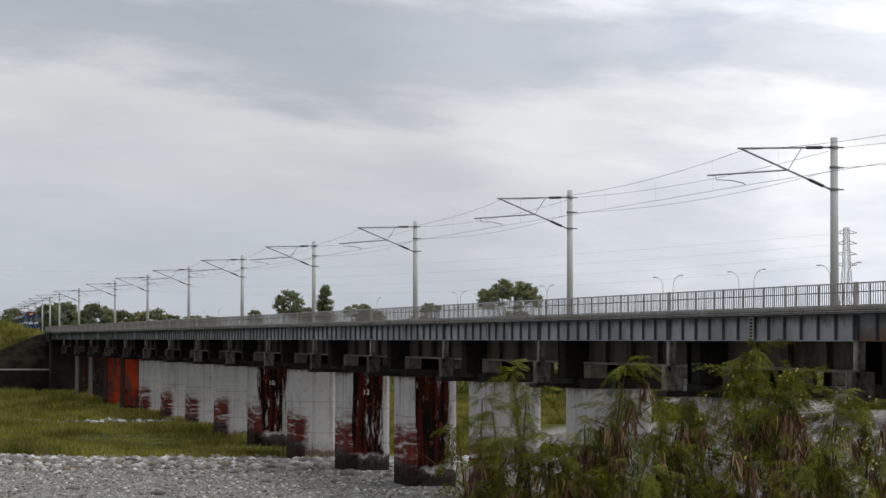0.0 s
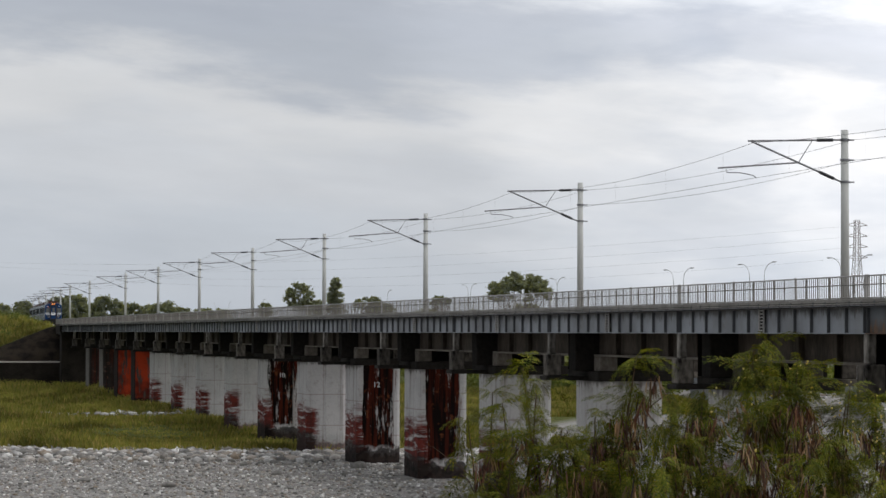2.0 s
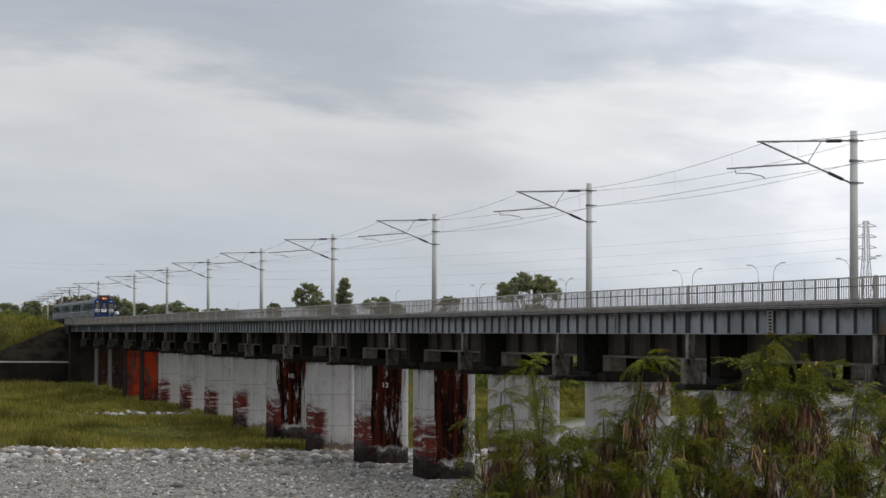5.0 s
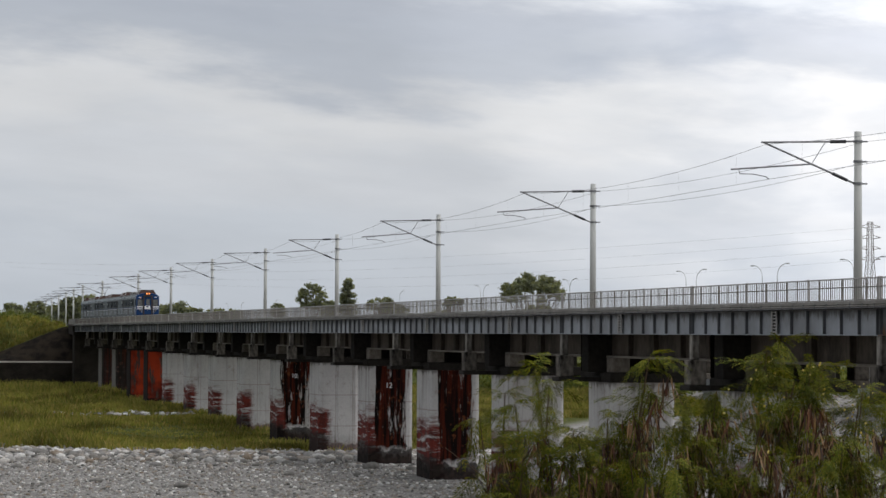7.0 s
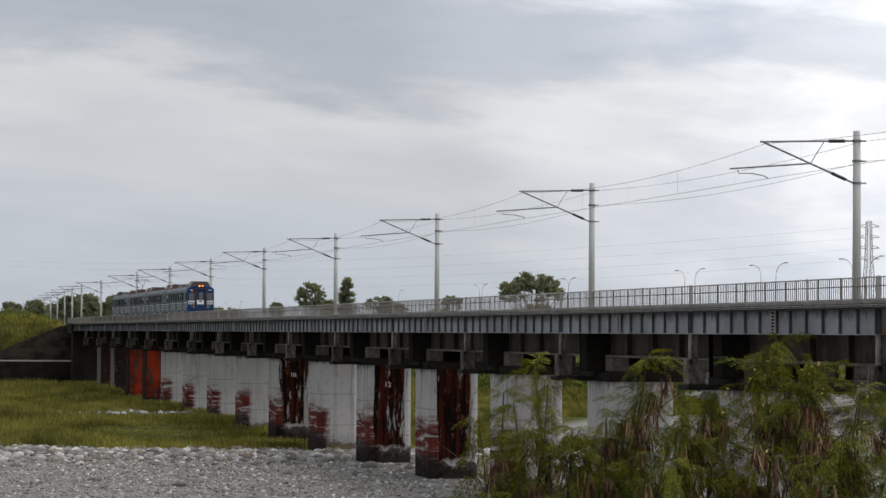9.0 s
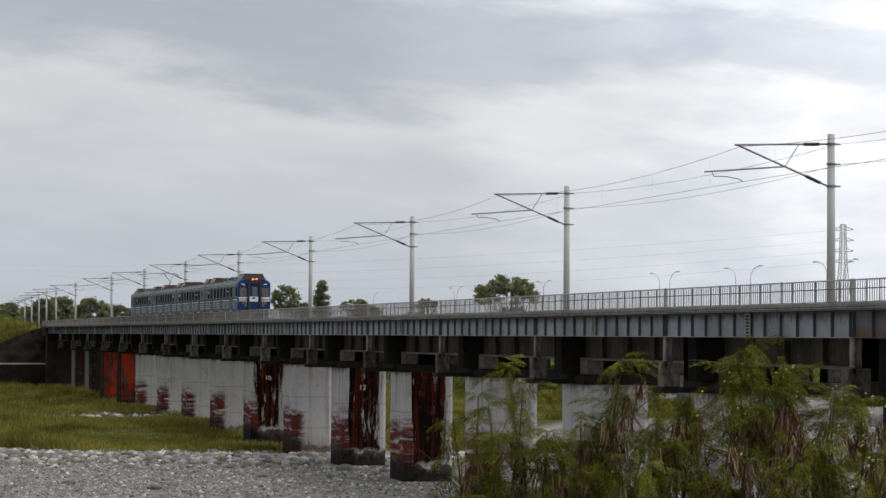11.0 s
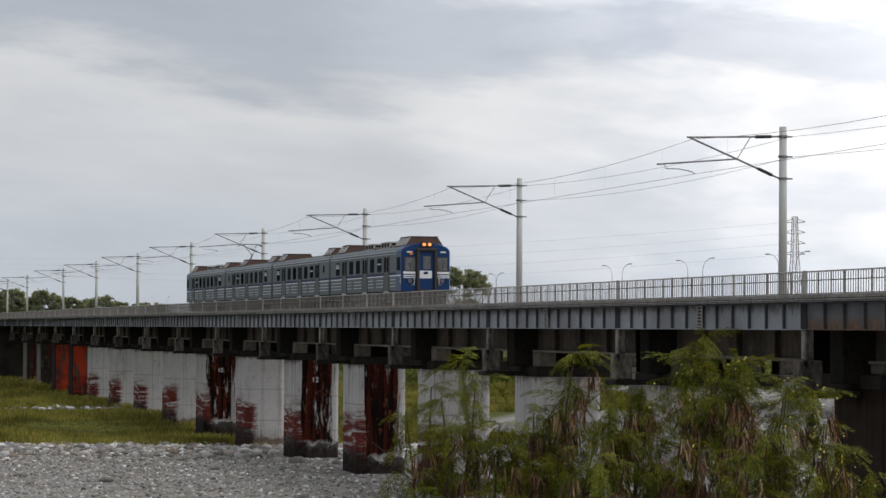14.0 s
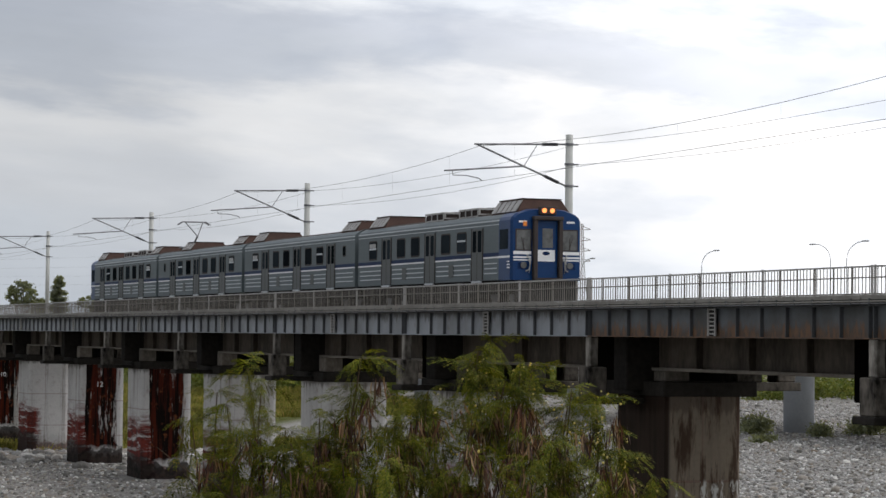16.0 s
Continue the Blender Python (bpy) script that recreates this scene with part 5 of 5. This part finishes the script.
def tree(bearing, dist, top, width, shape, label, leaf=0.24, base=0.0, seed=1, name="tree"):
    """A tree at a bearing (degrees right of the bridge's far end) and a distance from the camera; top and base are heights."""
    b = radians(bearing)
    x, y = -dist * math.cos(b), dist * math.sin(b)
    t = thing(name, (x, y, base), label, name, "far trees" if name == "tree" else "far shrubs")
    h = top - base
    r_ = random.Random(seed)
    clumps, limbs = [], []
    if shape == "cone":
        for i in range(140):
            f = 1 - 0.8 * r_.random() ** 1.3
            rr = width * 0.5 * (1.06 - f) ** 0.7 * r_.uniform(0.2, 1.0)
            a = r_.uniform(0, math.tau)
            clumps.append((rr * math.cos(a), rr * math.sin(a), h * f - 0.4, width * 0.06 * (1.5 - f) + 0.25))
    elif shape == "round":
        for i in range(85):
            a, e = r_.uniform(0, math.tau), r_.uniform(-0.75, 1.0)
            rr = width * 0.46 * math.sqrt(max(0.04, 1 - e * e * 0.9)) * r_.uniform(0.2, 1.0) ** 0.6
            clumps.append((rr * math.cos(a), rr * math.sin(a), h - width * 0.08 - width * 0.4 * (1 - e), width * r_.uniform(0.05, 0.10)))
    elif shape == "spread":
        for i in range(130):
            a = r_.uniform(0, math.tau)
            rr = width * 0.5 * math.sqrt(r_.uniform(0.02, 1.0))
            zz = h - 0.7 - 0.20 * width * (rr / (width * 0.5)) ** 2 - r_.random() ** 1.5 * 0.26 * width
            clumps.append((rr * math.cos(a), rr * math.sin(a), zz, width * r_.uniform(0.03, 0.065)))
    else:
        for i in range(20):
            a = r_.uniform(0, math.tau)
            rr = width * 0.5 * math.sqrt(r_.uniform(0.0, 1.0))
            clumps.append((rr * math.cos(a), rr * math.sin(a), h * r_.uniform(0.3, 0.88), width * r_.uniform(0.08, 0.16)))
    bm = tubed((0, 0, -0.3), (0, 0, h * 0.55), 0.028 * h * 0.5, 0.012 * h * 0.5, n=8)
    part("trunk", bm, BARK, t)
    bm = bmesh.new()
    for c in clumps[::3]:
        tube(bm, (0, 0, h * 0.35), (c[0], c[1], c[2]), 0.07, 0.03, n=5)
    part("limbwork", bm, BARK, t)["kind"] = "stuff"
    V, Fc = leaf_cloud(clumps, leaf, 230, seed)
    part("crown", fast_mesh("crown", V, Fc, LEAF_FAR if shape != "low" else LEAF_LIGHT), None, t)
    return t


def bear_of(px):
    """Bearing of a mark by its offset along the skyline, in thousandths of the view's focal length."""
    return 13.127 + math.degrees(math.atan(px / 1000))


tree(bear_of(35.6), 520, 22.3, 13.0, "spread", "broad spreading green tree standing behind the bridge", seed=3)
tree(bear_of(-51.6), 560, 20.4, 7.0, "round", "rounded dark green tree behind the bridge", seed=4)
tree(bear_of(-37.3), 560, 21.4, 8.5, "cone", "dark pointed conifer-like tree behind the bridge", seed=5)
tree(bear_of(-44.5), 585, 17.0, 6.0, "round", "low dark green tree behind the bridge", seed=6)
tree(bear_of(-24.0), 560, 18.0, 7.0, "spread", "sparse feathery pale green tree", seed=7, leaf=0.2)
tree(bear_of(-19.5), 560, 16.5, 7.0, "spread", "sparse feathery pale green tree", seed=17, leaf=0.3)
tree(bear_of(4.0), 540, 17.9, 4.4, "spread", "small flat-topped dark tree", seed=8)
tree(bear_of(-65.0), 600, 16.4, 4.0, "round", "small bushy tree behind the bridge", seed=9)
lr = random.Random(21)
for i, (px, hh, w) in enumerate([(-104, 17.0, 11), (-98, 16.2, 9), (-110, 16.6, 8), (-118, 17.0, 8), (-127, 18.4, 9), (-133, 17.0, 9), (-140, 19.5, 9), (-146, 18.5, 8), (-152, 16.5, 8), (-160, 17.0, 7), (-170, 16.4, 7), (-89, 15.6, 8), (-82, 15.5, 7)]):
    tree(bear_of(px), 640 + lr.uniform(-30, 60), hh, w, "round", "dark green tree in the far line", seed=30 + i, leaf=0.3)
for i in range(16):
    px = -10 + i * 11.5
    tree(bear_of(px + lr.uniform(-3, 3)), 620 + lr.uniform(-20, 50), lr.uniform(14.0, 16.6), lr.uniform(9, 14), "round", "dark green tree in the far line", seed=60 + i, leaf=0.3)
# far wooded horizon
wood = []
wr = random.Random(8)
for i in range(420):
    b = radians(wr.uniform(-14, 46))
    d = wr.uniform(760, 980)
    wood.append((-d * math.cos(b), d * math.sin(b), wr.uniform(2, 9.5), wr.uniform(3.0, 5.5)))
V, Fc = leaf_cloud(wood, 0.9, 7, 77)
tagged(new("far_woods", fast_mesh("far_woods", V, Fc, LEAF_FAR)), "dark green woods along the far bank", "woods", kind="stuff")
# thicket along the far bank below the road bridge
bank = []
for i in range(330):
    b = radians(wr.uniform(12, 34))
    d = wr.uniform(392, 450)
    x, y = -d * math.cos(b), d * math.sin(b)
    r = wr.uniform(1.0, 2.6)
    bank.append((x, y, min(ground_z(x, y), 3.0) + wr.uniform(0.2, 2.0), r))
V, Fc = leaf_cloud(bank, 0.3, 60, 79)
tagged(new("bank_thicket", fast_mesh("bank_thicket", V, Fc, LEAF_LIGHT)), "dark green thicket along the far river bank", "thicket", kind="stuff")
# scrub on the far dike and by the road piers
scrub = []
for i in range(75):
    x, y = wr.uniform(-470, -413), wr.uniform(4, 33.0)
    r = wr.uniform(0.5, 1.5)
    scrub.append((x, y, ground_z(x, y) + r * 0.4, r))
V, Fc = leaf_cloud(scrub, 0.16, 210, 78)
tagged(new("dike_scrub", fast_mesh("dike_scrub", V, Fc, LEAF_LIGHT)), "yellow-green scrub covering the dike", "scrub", kind="stuff")
for i, (x, y, r) in enumerate([(-226, 112.5, 1.5), (-223, 124, 1.7), (-218, 127, 1.8), (-214, 130, 1.4), (-220, 117, 1.2), (-240, 116, 1.6), (-206, 104, 0.8)]):
    t = thing("shrub", (x, y, ground_z(x, y)), "dark green shrub on the gravel by the road pier", "shrub", "shrubs on the gravel")
    V, Fc = leaf_cloud([(wr.uniform(-r, r), wr.uniform(-r, r), r * wr.uniform(0.3, 0.8), r * 0.7) for _ in range(7)], 0.16, 220, 90 + i)
    part("foliage", fast_mesh("foliage", V, Fc, LEAF_FAR), None, t)
    part("stem", tubed((0, 0, -0.1), (0, 0, r * 0.6), 0.08, 0.04), BARK, t)

# ---- road bridge beyond, street lamps, pylon ----
ROADC = mat("plain road bridge concrete", (0.36, 0.37, 0.38), (0.26, 0.27, 0.28), rough=0.85, big=0.4, fine=4.0)
road = thing("road_bridge", label="grey concrete road bridge running beyond the railway", category="road bridge")
part("deck", boxed(-960, -110, 111, 128, 9.7, 11.1, 0.1), ROADC, road)
for k in range(27):
    part("column", tubed((-172.3 - 28.6 * k, 119.8, -0.5), (-172.3 - 28.6 * k, 119.8, 9.3), 1.55, n=24), ROADC, road, "round grey concrete column", smooth=True)
    part("crosshead", boxed(-173.3 - 28.6 * k, -171.3 - 28.6 * k, 113, 126.5, 9.1, 9.696, 0.1), ROADC, road)
LAMPGREY = mat("street lamp steel", (0.48, 0.48, 0.48), rough=0.6, bump=0)


def street_lamp(side):
    l = thing("street_lamp", label="tall grey street lamp with a curved arm on the road bridge", category="street lamp", group="street lamps on the road bridge")
    part("post", tubed((0, 0, 0), (0, 0, 5.6), 0.06, 0.05, n=8), LAMPGREY, l)
    pts = [(side * 3.0 * (1 - math.cos(a)), 0, 5.6 + 1.5 * math.sin(a)) for a in (i * math.pi / 2 / 5 for i in range(6))]
    part("arm", chain(bmesh.new(), pts, 0.042), LAMPGREY, l)
    part("lamp_head", boxed(min(pts[-1][0], pts[-1][0] + side * 0.9), max(pts[-1][0], pts[-1][0] + side * 0.9), -0.15, 0.15, 7.04, 7.18, 0.03), LAMPGREY, l)
    return l


la, lb = street_lamp(-1), street_lamp(1)
for i, (x, side) in enumerate([(-333, -1), (-303, -1), (-273, -1), (-391, -1), (-328.7, 1), (-297.7, 1), (-268, 1), (-391, 1), (-450, -1), (-448, 1), (-520, 1), (-600, -1), (-680, 1), (-741, 1), (-768, -1), (-841, -1), (-236, 1), (-208.5, -1), (-205.4, 1)]):
    m = pose(x, 112.0, 11.1)
    if i == 0:
        la.matrix_basis = m
    elif i == 4:
        lb.matrix_basis = m
    else:
        copy_thing(la if side < 0 else lb, m)

b = radians(bear_of(168.0))
PX_, PY_ = -840 * math.cos(b), 840 * math.sin(b)
pyl = thing("pylon", (PX_, PY_, 0), "tall lattice steel power pylon", "pylon")
# the haze over the long distance is part of this colour
pylon_steel = mat("grey red pylon steel lightened for haze", (0.34, 0.30, 0.29), (0.25, 0.23, 0.23), rough=0.6, metal=0.0, bump=0)


def half_at(z):
    return 3.2 - 2.2 * min(1.0, z / 34.0) if z < 34 else 1.0 - 0.35 * (z - 34) / 14


zs = [0, 6, 11.5, 16.5, 21, 25, 28.5, 31.5, 34, 36.5, 39, 41.5, 44, 46.5]
for sx, sy in ((-1, -1), (1, -1), (1, 1), (-1, 1)):
    part("leg", chain(bmesh.new(), [(sx * half_at(z), sy * half_at(z), z) for z in zs], 0.11, 4), pylon_steel, pyl)
bm = bmesh.new()
for z0, z1 in zip(zs, zs[1:]):
    h0, h1 = half_at(z0), half_at(z1)
    for (ax, ay), (bx_, by_) in (((-1, -1), (1, -1)), ((1, -1), (1, 1)), ((1, 1), (-1, 1)), ((-1, 1), (-1, -1))):
        tube(bm, (ax * h0, ay * h0, z0), (bx_ * h1, by_ * h1, z1), 0.05, n=4)
        tube(bm, (bx_ * h0, by_ * h0, z0), (ax * h1, ay * h1, z1), 0.05, n=4)
        tube(bm, (ax * h1, ay * h1, z1), (bx_ * h1, by_ * h1, z1), 0.05, n=4)
part("lattice", bm, pylon_steel, pyl)["kind"] = "stuff"
rb = Vector((math.sin(b), math.cos(b), 0))
for z in (34, 37.5, 41, 44.5):
    for s in (-1, 1):
        bm = bmesh.new()
        chain(bm, [rb * s * 0.8 + Vector((0, 0, z)), rb * s * 3.4 + Vector((0, 0, z + 0.3))], 0.12, 4)
        chain(bm, [rb * s * 0.8 + Vector((0, 0, z + 1.2)), rb * s * 3.4 + Vector((0, 0, z + 0.3))], 0.1, 4)
        part("cross_arm", bm, pylon_steel, pyl)
for k, z in enumerate((44.5, 41, 37.5, 34)):
    wob_ = thing("power_line", (0, 0, 0), "thin far power line crossing the sky", "power line", "far power lines")
    A = Vector((PX_, PY_, z)) - rb * 3.4
    B = Vector((-1500, 60 + 30 * k, z + 6))
    part("conductor", chain(bmesh.new(), [A.lerp(B, t) - Vector((0, 0, 26 * t * (1 - t))) for t in (i / 14 for i in range(15))], 0.02, 4), WIRE, wob_)

# ---- lead-tree thicket on the near dike ----
LEAFLET = island_mat("fine feathery leaflets", [(0.026, 0.040, 0.007), (0.075, 0.098, 0.014), (0.17, 0.18, 0.024), (0.040, 0.058, 0.009), (0.26, 0.21, 0.034)], rough=0.75, spec=0.08, translucent=0.3, fine=6.0, spread=(0.3, 1.55))
POD = island_mat("dry brown pods", [(0.06, 0.020, 0.009), (0.15, 0.060, 0.024), (0.018, 0.009, 0.006), (0.38, 0.24, 0.12), (0.085, 0.027, 0.012), (0.022, 0.011, 0.007), (0.045, 0.018, 0.009)], rough=0.6, spec=0.35, translucent=0.1, fine=14.0)
TWIG = mat("brown twig bark", (0.095, 0.062, 0.042), (0.05, 0.033, 0.024), rough=0.85, big=6.0, fine=40.0, bump=0.3)
BLOOM = island_mat("cream yellow flower heads", [(0.50, 0.38, 0.05), (0.60, 0.50, 0.16), (0.42, 0.28, 0.03)], rough=0.8)


def frond_template(seed, pairs=5, leaflets=10):
    """A twice-feathered leaf, one metre long along x, drooping."""
    r_ = random.Random(seed)
    V, Fc = [], []

    def quad(a, d, w):
        n = len(V)
        V.extend([a - w * 0.5, a + d * 0.5 - w, a + d, a + d * 0.5 + w])
        Fc.append((n, n + 1, n + 2, n + 3))
    droop = r_.uniform(0.3, 0.75)
    for i in range(pairs):
        f = 0.22 + 0.76 * i / (pairs - 1)
        base = Vector((f, 0, -droop * f * f))
        for s in (-1, 1):
            ang = radians(58 - 30 * f + r_.uniform(-12, 12))
            d = Vector((math.cos(ang), s * math.sin(ang), -0.45 + r_.uniform(-0.3, 0.15))).normalized()
            ln = (0.50 - 0.16 * abs(f - 0.5)) * r_.uniform(0.8, 1.1)
            side = d.cross(Vector((0, 0, 1))).normalized()
            up = side.cross(d)
            for k in range(leaflets):
                g = 0.08 + 0.92 * k / (leaflets - 1)
                p = base + d * ln * g + Vector((0, 0, -0.16 * g * g))
                for q in (-1, 1):
                    dd = (side * q * 0.85 + d * 0.6 + up * r_.uniform(-0.3, 0.3)) * 0.125 * (1.1 - 0.35 * g)
                    quad(p, dd, d * 0.021)
            n = len(V)
            wv = side * 0.004
            V.extend([base - wv, base + wv, base + d * ln + wv - Vector((0, 0, 0.16)), base + d * ln - wv - Vector((0, 0, 0.16))])
            Fc.append((n, n + 1, n + 2, n + 3))
    for a, b_ in ((0, 0.35), (0.35, 0.7), (0.7, 1.0)):
        n = len(V)
        pa, pb = Vector((a, 0, -droop * a * a)), Vector((b_, 0, -droop * b_ * b_))
        wv = Vector((0, 0.008, 0))
        V.extend([pa - wv, pa + wv, pb + wv, pb - wv])
        Fc.append((n, n + 1, n + 2, n + 3))
    return np.array([v[:] for v in V]), np.array(Fc)


FRONDS = [frond_template(s) for s in range(5)]


def pod_template(seed):
    r_ = random.Random(seed)
    bend = r_.uniform(-0.18, 0.18)
    V, Fc = [], []
    for i in range(5):
        f = i / 4
        w = 0.036 * math.sin(math.pi * (0.12 + 0.8 * f)) + 0.006
        V += [(bend * f * f - w, 0.012 * math.sin(f * 5 + seed), -f), (bend * f * f + w, -0.012 * math.sin(f * 5 + seed), -f)]
    for i in range(4):
        Fc.append((2 * i, 2 * i + 1, 2 * i + 3, 2 * i + 2))
    return np.array(V), np.array(Fc)


PODS = [pod_template(s) for s in range(5)]


class Heap:
    def __init__(self):
        self.v, self.f, self.n = [], [], 0

    def put(self, tmpl, m, scale):
        vs, fs = tmpl
        mm = np.array(m.to_3x3())
        self.v.append(vs * scale @ mm.T + np.array(m.translation))
        self.f.append(fs + self.n)
        self.n += len(vs)

    def mesh(self, name, material):
        return fast_mesh(name, np.concatenate(self.v), np.concatenate(self.f), material)


B_DIR = Vector((-math.sin(radians(76.35)), math.cos(radians(76.35)), 0))
B_RIGHT = Vector((math.cos(radians(76.35)), math.sin(radians(76.35)), 0))


def sapling(u, w, top, spread, seed, shoots, bunches, blooms, leafy=1.0):
    """A lead tree: u metres across the slope, w metres out, crown top at height top."""
    r_ = random.Random(seed)
    foot = B_DIR * w + B_RIGHT * (u + r_.uniform(-0.25, 0.25))
    z0 = ground_z(foot.x, foot.y)
    t = thing("lead_tree", (foot.x, foot.y, z0), "feathery green lead tree with hanging brown seed pods", "shrub", "lead trees on the near dike")
    H_ = top - z0
    crown = B_DIR * w + B_RIGHT * u - foot
    fork = crown + Vector((0, 0, H_ - r_.uniform(0.62, 0.85)))
    bm = bmesh.new()
    knee = fork * 0.55 + B_RIGHT * r_.uniform(-0.1, 0.1)
    tube(bm, (0, 0, -0.2), knee, 0.028, 0.020, n=8)
    tube(bm, knee, fork, 0.020, 0.011, n=8)
    part("trunk", bm, TWIG, t)
    leaves, pods, heads = Heap(), Heap(), Heap()
    twigs = bmesh.new()
    bloom_t = template_stone(3, 1)

    def frond(p, a, rise, size):
        m = Matrix.Translation(p) @ Euler((r_.uniform(-0.5, 0.5), radians(-rise), a)).to_matrix().to_4x4()
        leaves.put(FRONDS[r_.randrange(len(FRONDS))], m, size)

    def bunch(p, count):
        for _ in range(count):
            at_ = p + Vector((r_.gauss(0, 0.022), r_.gauss(0, 0.022), r_.gauss(0, 0.02)))
            m = Matrix.Translation(at_) @ Euler((r_.gauss(0, 0.22), r_.gauss(0, 0.22), r_.uniform(0, 6.28))).to_matrix().to_4x4()
            pods.put(PODS[r_.randrange(len(PODS))], m, r_.uniform(0.06, 0.125))
    stems = []
    for i in range(shoots):
        f = (i + r_.uniform(0.15, 0.85)) / shoots - 0.5
        tip = crown + Vector((0, 0, H_ - 0.03)) + B_RIGHT * f * 2 * spread + B_DIR * r_.uniform(-0.3, 0.3)
        tip.z -= 0.0 if i == shoots // 2 else r_.uniform(0.03, 0.24)
        mid = fork.lerp(tip, 0.5) + B_RIGHT * (f * 0.5 * spread + r_.uniform(-0.07, 0.07)) + Vector((0, 0, r_.uniform(-0.06, 0.04)))
        tube(twigs, fork, mid, 0.0075, 0.0055, n=6)
        tube(twigs, mid, tip, 0.0055, 0.003, n=6)
        stems.append((mid, tip))
        # a whorl of young leaves round the tip, older ones down the shoot
        a0 = r_.uniform(0, math.tau)
        for k in range(round(7 * leafy)):
            frond(tip, a0 + k * 2.4 + r_.uniform(-0.4, 0.4), r_.uniform(-50, 45), r_.uniform(0.08, 0.16))
        for k in range(round(7 * leafy)):
            frond(mid.lerp(tip, 0.35 + 0.6 * k / 7), a0 + k * 2.4, r_.uniform(-60, 30), r_.uniform(0.10, 0.17))
        for k in range(5):
            q = fork.lerp(mid, r_.uniform(0.35, 1.0))
            e = q + B_RIGHT * r_.uniform(-0.22, 0.22) + B_DIR * r_.uniform(-0.2, 0.2) + Vector((0, 0, r_.uniform(-0.02, 0.2)))
            tube(twigs, q, e, 0.0035, 0.002, n=5)
            if r_.random() < 0.6 * leafy:
                for g in range(3):
                    frond(e, r_.uniform(0, math.tau), r_.uniform(-40, 25), r_.uniform(0.09, 0.17))
    # long bare twigs that cross below the crown
    for k in range(6):
        q = fork + Vector((0, 0, r_.uniform(-0.3, 0.1)))
        e = q + B_RIGHT * r_.uniform(-0.5, 0.5) + B_DIR * r_.uniform(-0.2, 0.2) + Vector((0, 0, r_.uniform(-0.05, 0.3)))
        bend = q.lerp(e, 0.5) + Vector((0, 0, r_.uniform(-0.06, 0.03)))
        tube(twigs, q, bend, 0.006, 0.0045, n=5)
        tube(twigs, bend, e, 0.0045, 0.002, n=5)
    for i in range(round(bunches * 2.2)):
        mid, tip = stems[i % len(stems)]
        p = mid.lerp(tip, r_.uniform(-0.5, 0.7)) + B_RIGHT * r_.uniform(-0.08, 0.08) + B_DIR * r_.uniform(-0.4, -0.05)
        bunch(p, r_.randint(10, 26))
    for i in range(round(blooms * 0.7)):
        mid, tip = stems[r_.randrange(len(stems))]
        p = mid.lerp(tip, r_.uniform(0.3, 1.05)) + Vector((r_.gauss(0, 0.07), r_.gauss(0, 0.07), r_.uniform(-0.02, 0.06))) + B_DIR * r_.uniform(-0.2, 0)
        for k in range(r_.randint(1, 3)):
            heads.put(bloom_t, Matrix.Translation(p + Vector((r_.gauss(0, 0.015), r_.gauss(0, 0.015), r_.gauss(0, 0.015)))), r_.uniform(0.004, 0.0075))
    part("branchwork", twigs, TWIG, t)["kind"] = "stuff"
    part("foliage", leaves.mesh("foliage", LEAFLET), None, t)["kind"] = "stuff"
    if bunches:
        part("pod_mass", pods.mesh("seed_pods", POD), None, t, "brown dry hanging pods")["kind"] = "stuff"
    if blooms:
        part("bloom_mass", heads.mesh("flower_heads", BLOOM), None, t, "cream yellow flower heads")["kind"] = "stuff"
    return t


sapling(0.14, 13.2, 9.12, 0.10, 1, 2, 1, 0, 0.7)
sapling(0.34, 13.0, 9.25, 0.10, 2, 3, 1, 0, 0.8)
sapling(0.46, 12.8, 8.95, 0.22, 3, 4, 4, 0, 0.9)
sapling(0.70, 12.9, 9.00, 0.16, 4, 4, 4, 0)
sapling(0.90, 13.0, 9.31, 0.05, 5, 2, 5, 0)
sapling(0.97, 12.7, 8.98, 0.20, 6, 4, 4, 2)
sapling(1.25, 13.1, 9.14, 0.13, 7, 4, 5, 8)
sapling(1.20, 12.6, 8.88, 0.25, 8, 5, 6, 0)
sapling(1.58, 13.2, 9.40, 0.13, 9, 4, 4, 14)
sapling(1.45, 12.8, 9.05, 0.12, 10, 3, 11, 6, 0.9)
sapling(1.80, 13.1, 9.30, 0.09, 11, 3, 7, 6)
sapling(1.84, 12.7, 8.93, 0.12, 12, 3, 4, 0)
sapling(2.08, 13.2, 9.15, 0.12, 13, 4, 6, 30)
sapling(2.22, 12.9, 8.95, 0.12, 14, 3, 6, 26, 0.8)
sapling(2.40, 13.0, 8.72, 0.10, 15, 2, 1, 12, 0.5)
sapling(1.62, 12.4, 8.72, 0.25, 16, 3, 6, 0, 0.6)
sapling(2.02, 12.5, 8.74, 0.16, 17, 2, 5, 3, 0.6)
sapling(0.78, 12.4, 8.75, 0.30, 18, 4, 7, 0, 0.7)


motions()
